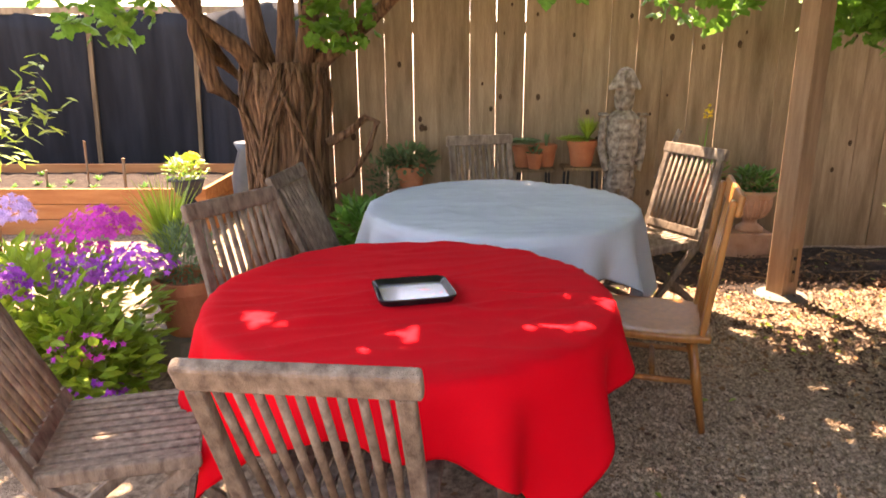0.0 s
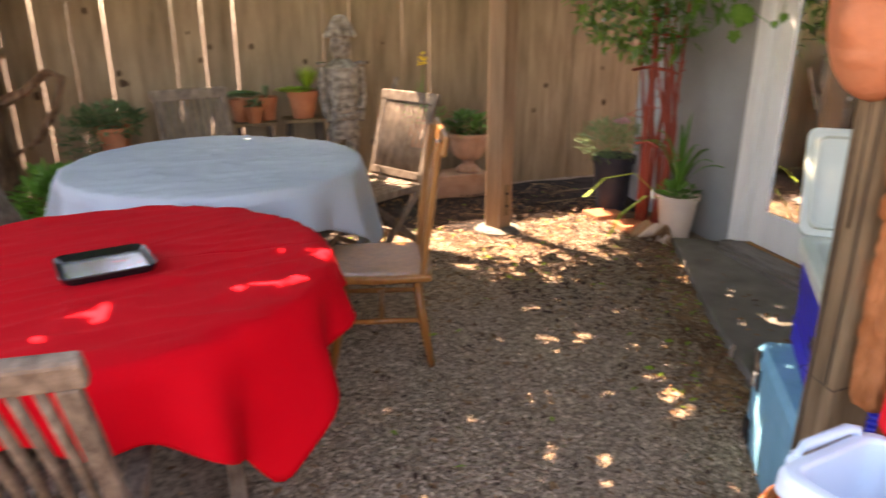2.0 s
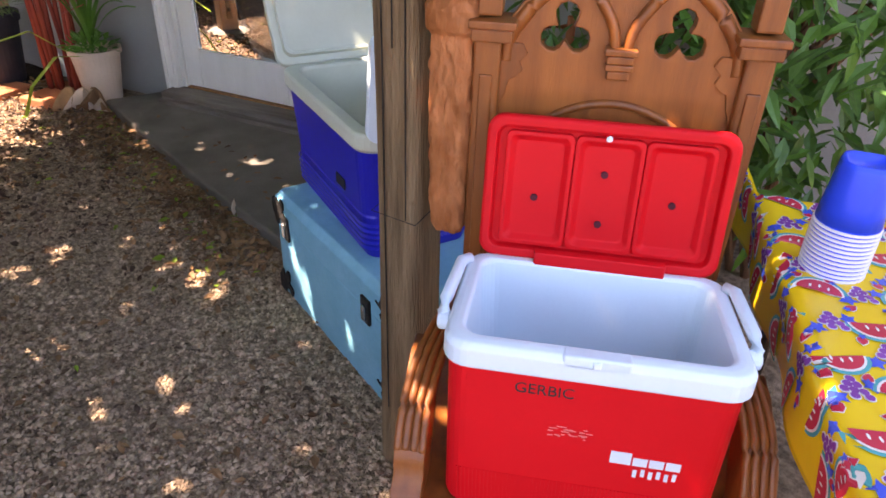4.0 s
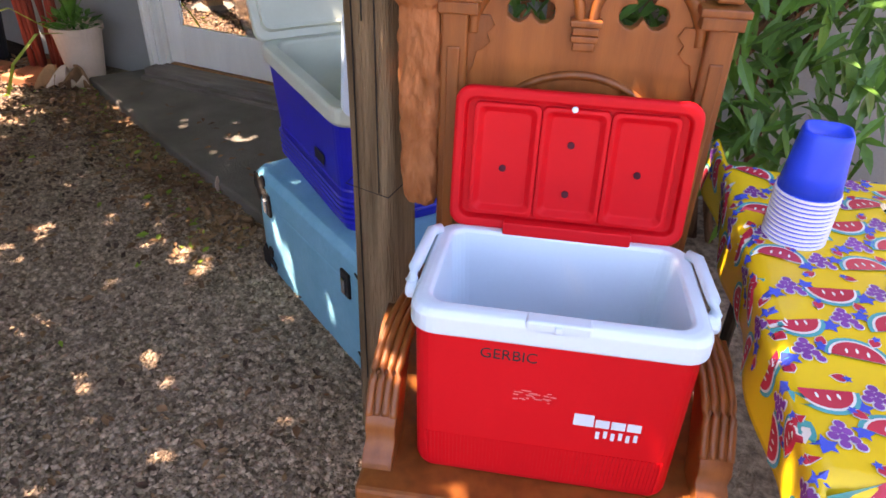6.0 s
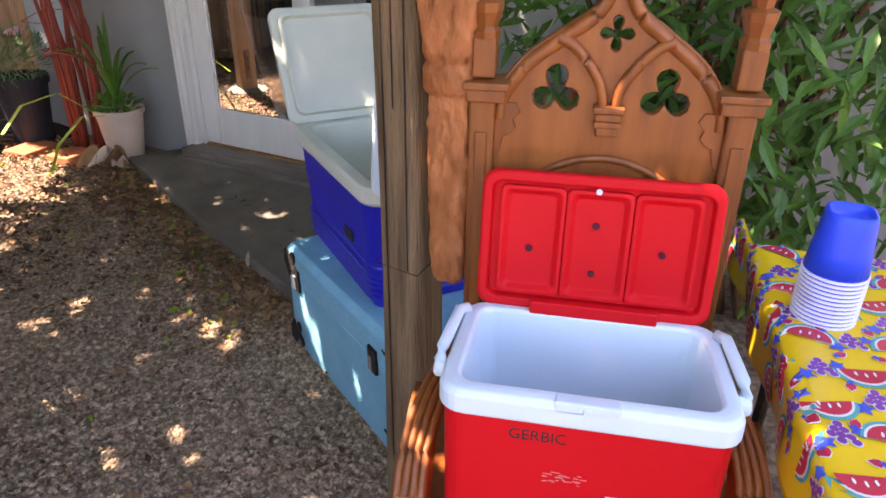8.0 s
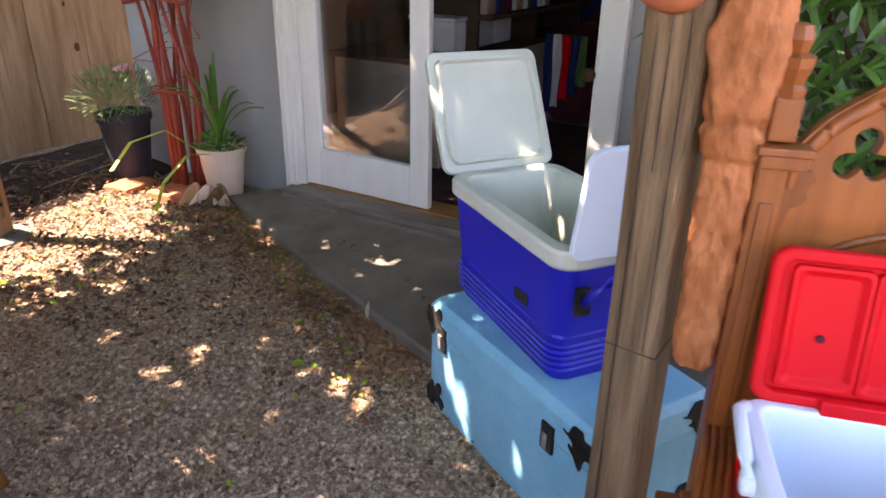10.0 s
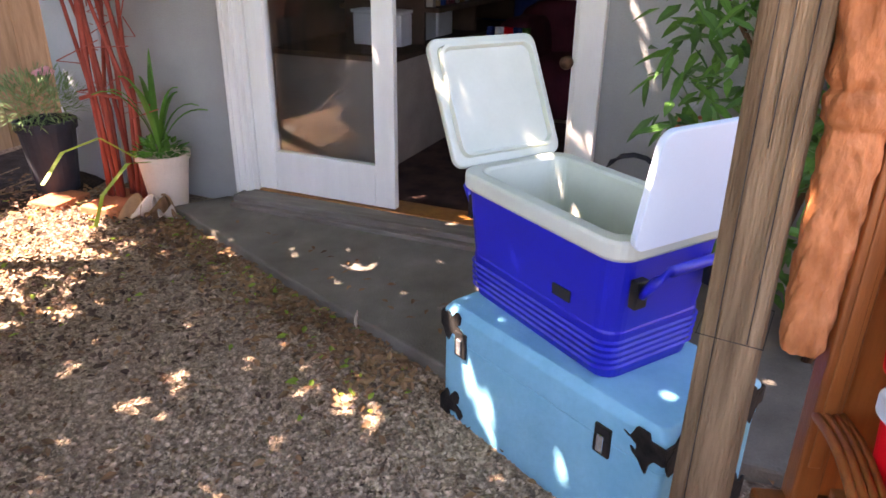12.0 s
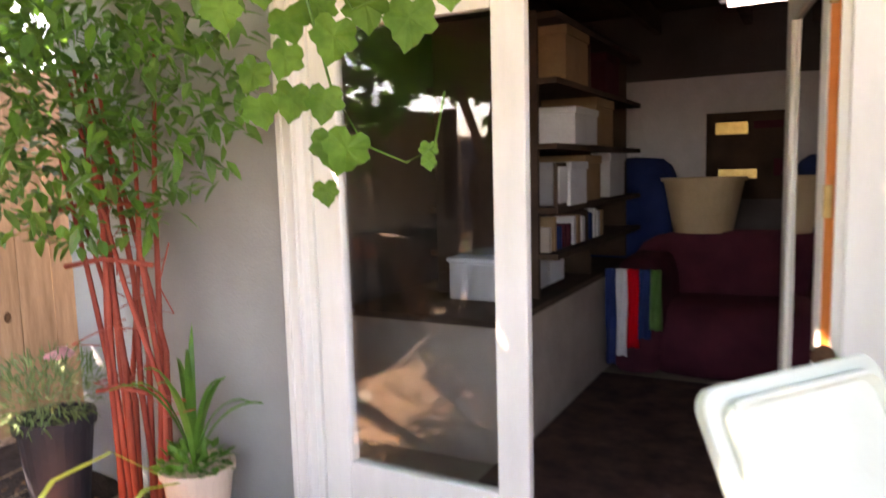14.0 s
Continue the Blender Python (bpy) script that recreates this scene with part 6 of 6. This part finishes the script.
def printed(mesh, pts, c, turn_, scale_, lift, slot):
    """A printed shape laid on the cloth: pts round a centre, as a fan."""
    ct, sn = math.cos(turn_), math.sin(turn_)
    lift += 0.003
    ring = [(c[0] + (x * ct - y * sn) * scale_, c[1] + (x * sn + y * ct) * scale_) for x, y in pts]
    cx, cy = sum(p[0] for p in ring) / len(ring), sum(p[1] for p in ring) / len(ring)
    mid = [((p[0] + cx) / 2, (p[1] + cy) / 2) for p in ring]
    n = len(ring)
    mesh.put([oil(cx, cy, lift)] + [oil(*p, lift) for p in mid] + [oil(*p, lift) for p in ring],
             [(0, 1 + k, 1 + (k + 1) % n) for k in range(n)] + [(1 + k, 1 + n + k, 1 + n + (k + 1) % n, 1 + (k + 1) % n) for k in range(n)], None, slot)


disc = [(math.cos(6.2832 * k / 9), math.sin(6.2832 * k / 9)) for k in range(9)]
half = arc(0, 0, 1, 180, 360, 12)
strawb = [(0, -1), (0.6, -0.3), (0.7, 0.4), (0.3, 0.7), (-0.3, 0.7), (-0.7, 0.4), (-0.6, -0.3)]
leafp = [(0, -1), (0.4, -0.3), (0.9, -0.2), (0.5, 0.2), (0.6, 0.8), (0, 0.5), (-0.6, 0.8), (-0.5, 0.2), (-0.9, -0.2), (-0.4, -0.3)]
pr = Mesh()
row = 0
b = -0.12
while b < PL + 0.2:
    a = -0.11 + (0.072 if row % 2 else 0)
    col = 0
    while a < PW - 0.05:
        c = (a + jitter(0.008), b + jitter(0.008))
        k = (col + row * 2) % 2
        if k == 0:
            t_ = rnd.choice((0.2, 0.5, -0.3, 2.9, 0.0)) + jitter(0.2)
            printed(pr, half, c, t_, 0.047, 0.0012, 2)
            printed(pr, half, c, t_, 0.0405, 0.0018, 1)
            printed(pr, half, c, t_, 0.0365, 0.0024, 0)
            for s_ in (-0.5, 0, 0.5):
                printed(pr, [(0.06 * x + s_ * 0.8, 0.16 * y - 0.45 + abs(s_) * 0.2) for x, y in disc], c, t_, 0.0365, 0.0030, 1)
        else:
            for dx, dy in ((0, 0), (1, 0.1), (-1, 0), (0.5, -0.9), (-0.5, -0.9), (0, -1.8), (1.4, 0.9), (-0.1, 0.9)):
                printed(pr, disc, (c[0] + dx * 0.013, c[1] + dy * 0.013), 0, 0.0088, 0.0014, 1)
                printed(pr, disc, (c[0] + dx * 0.013, c[1] + dy * 0.013), 0, 0.0070, 0.0022, 4)
            printed(pr, leafp, (c[0] - 0.025, c[1] + 0.018), rnd.uniform(0, 6), 0.018, 0.0012, 3)
            printed(pr, leafp, (c[0] + 0.028, c[1] - 0.016), rnd.uniform(0, 6), 0.016, 0.0012, 3)
        for _ in range(1):
            sc = (c[0] + 0.037 + jitter(0.008), c[1] + 0.043 + jitter(0.006))
            t_ = rnd.uniform(0, 6.28)
            printed(pr, strawb, sc, t_, 0.0135, 0.0013, 1)
            printed(pr, strawb, sc, t_, 0.0115, 0.0020, 0)
            printed(pr, leafp, (sc[0] - 0.010 * math.sin(t_), sc[1] + 0.010 * math.cos(t_)), t_, 0.008, 0.0026, 3)
        a += 0.072
        col += 1
    b += 0.083
    row += 1
part("fruit_print", pr, [PRINTRED, PRINTWHITE, PRINTTEAL, PRINTBLUE, PRINTPURPLE], oc_, "printed fruit pattern")

cp = thing("cup_stack", "stack of upturned blue plastic cups with white rims", "cups", pose(1.475, 0.203, PZ + 0.011) @ Matrix.Diagonal((1.16, 1.16, 0.98, 1)))
for k in range(12):
    part("cup_rim", Mesh().lathe([(0.045, 0), (0.0485, 0.0006), (0.0485, 0.0044), (0.046, 0.0052)], 28, pose(0, 0, 0.0085 * k)), CUPWHITE, cp, "white rolled cup rim")
    part("cup_band", Mesh().lathe([(0.0462, 0), (0.0466, 0.0035)], 28, pose(0, 0, 0.0085 * k + 0.0052)), CUPBLUE, cp)
part("top_cup", loft(Mesh(), [rounded(0.093, 0.093, 0.0464, 0.10), rounded(0.085, 0.085, 0.04, 0.14), rounded(0.072, 0.072, 0.026, 0.205), rounded(0.066, 0.066, 0.02, 0.215), rounded(0.056, 0.056, 0.016, 0.215), rounded(0.054, 0.054, 0.016, 0.209)], True, True), CUPBLUE, cp, "blue upturned cup", smooth=True)
cb = thing("clear_tray", "clear plastic bag and tray lying on the oilcloth", "tray")
q = Mesh()
q.grid(lambda u, v: PT @ Vector((0.27 + 0.36 * u, 0.12 + 0.26 * v, PZ + 0.02 + 0.05 * math.sin(3.14 * u) * math.sin(3.14 * v) + 0.008 * noise.noise((u * 5, v * 5, 2)))), 16, 14)
ob = part("film", q, CLEAR, cb, smooth=True)
ob.visible_shadow = False

# ---- shrub behind the throne ----
sb = thing("shrub", "tall glossy-leaved shrub growing against the house wall", "shrub")
for i in range(16):
    p0 = Vector((2.75 + jitter(0.2), 0.55 + jitter(0.4), 0))
    part("stem", Mesh().tube([p0, p0 + Vector((jitter(0.15), jitter(0.25), 0.7)), p0 + Vector((jitter(0.35), jitter(0.6), 1.4)), p0 + Vector((jitter(0.45), jitter(0.85), 2.0))], [0.018, 0.014, 0.01, 0.005], 6), BARK, sb, smooth=True)
q = Mesh()
for c, rad, n_ in (((2.68, 0.58, 1.2), (0.40, 0.72, 1.0), 2000), ((2.55, 0.15, 1.0), (0.35, 0.35, 0.8), 420), ((2.6, 0.85, 1.75), (0.35, 0.55, 0.5), 400)):
    for _ in range(n_):
        bb_ = ball_point()
        p = Vector(c) + Vector((bb_.x * rad[0], bb_.y * rad[1], bb_.z * rad[2]))
        q.leaf(p, (-0.5 + jitter(0.8), jitter(1), -0.35 + jitter(0.6)), (-0.3 + jitter(0.4), jitter(0.4), 1), rnd.uniform(0.08, 0.15), rnd.uniform(0.025, 0.042), 0 if rnd.random() < 0.6 else 1)
part("leaves", q, [DARKGREEN, GREEN], sb)
fa = thing("garden_tap", "rusty garden tap and hose reel on the wall", "tap")
part("pipe", Mesh().tube([HOUSE @ Vector((2.2, 0.02, 0.3)), HOUSE @ Vector((2.2, 0.09, 0.45)), HOUSE @ Vector((2.2, 0.11, 0.76)), HOUSE @ Vector((2.32, 0.11, 0.78))], 0.014, 8), TERRA, fa, smooth=True)
part("spout", Mesh().tube([HOUSE @ Vector((2.32, 0.11, 0.82)), HOUSE @ Vector((2.32, 0.11, 0.70))], 0.018, 8), TERRA, fa)
hr = [HOUSE @ Vector((2.05, 0.06, 0.45)) + (HOUSE.to_3x3() @ Vector((0.13 * math.cos(t * 0.4), 0.0, 0.13 * math.sin(t * 0.4)))) for t in range(17)]
part("hose", Mesh().tube(hr, 0.012, 6), BLACKPOT, fa, smooth=True)

# ---- gravel, fallen leaves and twigs ----
gs = Mesh()
octa = [(1, 0, 0), (-1, 0, 0), (0, 1, 0), (0, -1, 0), (0, 0, 1), (0, 0, -0.4)]
ofs = [(0, 2, 4), (2, 1, 4), (1, 3, 4), (3, 0, 4), (2, 0, 5), (1, 2, 5), (3, 1, 5), (0, 3, 5)]
made = 0
while made < 88000:
    x, y = rnd.uniform(0.2, 3.1), rnd.uniform(0.2, 4.6)
    if rnd.random() > 1.25 - math.hypot(x - 0.9, y - 1.6) * 0.28:
        continue
    if x > 1.9 and y < 3.7 and x > 2.2 + (y - 1.95) * 0.52:
        continue
    r = rnd.choice((0.0035, 0.0045, 0.0055, 0.007, 0.010)) * rnd.uniform(0.8, 1.2)
    gs.put(octa, ofs, pose(x, y, r * 0.25, jitter(40), jitter(40), rnd.uniform(0, 360)) @ Matrix.Diagonal((r * 1.3, r, r * 0.8, 1)))
    made += 1
tagged(part("gravel", gs, STONES), "loose pale and brown gravel stones", "gravel", kind="stuff")
fl_ = Mesh()
for _ in range(4600):
    k = rnd.random()
    if k < 0.45:
        x, y = rnd.uniform(1.2, 3.3), rnd.gauss(4.1, 0.55)
    elif k < 0.8:
        t = rnd.random()
        x, y = 2.15 + 0.95 * t - abs(rnd.gauss(0, 0.16)), 1.9 + 1.8 * t + rnd.gauss(0, 0.06)
    else:
        x, y = rnd.uniform(-1.2, 3.2), rnd.uniform(0.6, 5.4)
    if y > 5.6:
        continue
    big_ = rnd.uniform(0.018, 0.05)
    fl_.leaf((x, y, 0.012 + rnd.random() * 0.012 + (0.02 if y > 4.6 else 0)), (jitter(1), jitter(1), jitter(0.25)), (jitter(0.5), jitter(0.5), 1), big_, big_ * 0.5, 0 if rnd.random() < 0.93 else 1)
for _ in range(5200):
    x, y = rnd.uniform(1.7, 3.2), rnd.uniform(2.6, 5.2)
    if x > 2.05 + (y - 1.95) * 0.52 and y < 3.75 or rnd.random() > (y - 2.4) / 1.3:
        continue
    big_ = rnd.uniform(0.012, 0.042)
    fl_.leaf((x, y, 0.012 + rnd.random() * 0.02 + (0.02 if y > 4.5 else 0)), (jitter(1), jitter(1), jitter(0.35)), (jitter(0.6), jitter(0.6), 1), big_, big_ * 0.55, 2)
for _ in range(26):
    t, o_ = rnd.random(), rnd.random()
    fl_.leaf((2.3 + 0.85 * t + o_ * 0.2, 1.9 + 1.6 * t, 0.066), (jitter(1), jitter(1), 0.05), (jitter(0.3), jitter(0.3), 1), 0.04, 0.018)
for _ in range(900):
    x, y = rnd.uniform(0.3, 2.3), rnd.uniform(1.0, 4.2)
    big_ = rnd.choice((0.014, 0.018, 0.022, 0.035))
    if x > 2.0 + (y - 1.95) * 0.52:
        continue
    fl_.leaf((x, y, 0.014 + rnd.random() * 0.01), (jitter(1), jitter(1), jitter(0.3)), (jitter(0.5), jitter(0.5), 1), big_, big_ * 0.55, rnd.choice((0, 0, 2, 2, 2)))
tagged(part("leaf_litter", fl_, [LITTER, LIME, MULCH]), "dry fallen leaves scattered on the gravel", "leaf litter", kind="stuff")
for _ in range(14):
    x, y = rnd.uniform(2.2, 3.2), rnd.uniform(4.6, 5.3)
    tagged(part("twig", Mesh().tube([(x, y, 0.045), (x + jitter(0.2), y + jitter(0.1), 0.055), (x + jitter(0.4), y + jitter(0.15), 0.05)], 0.004, 5), OLDPOST), "dry twig on the soil", "twig", group="twigs on the soil")
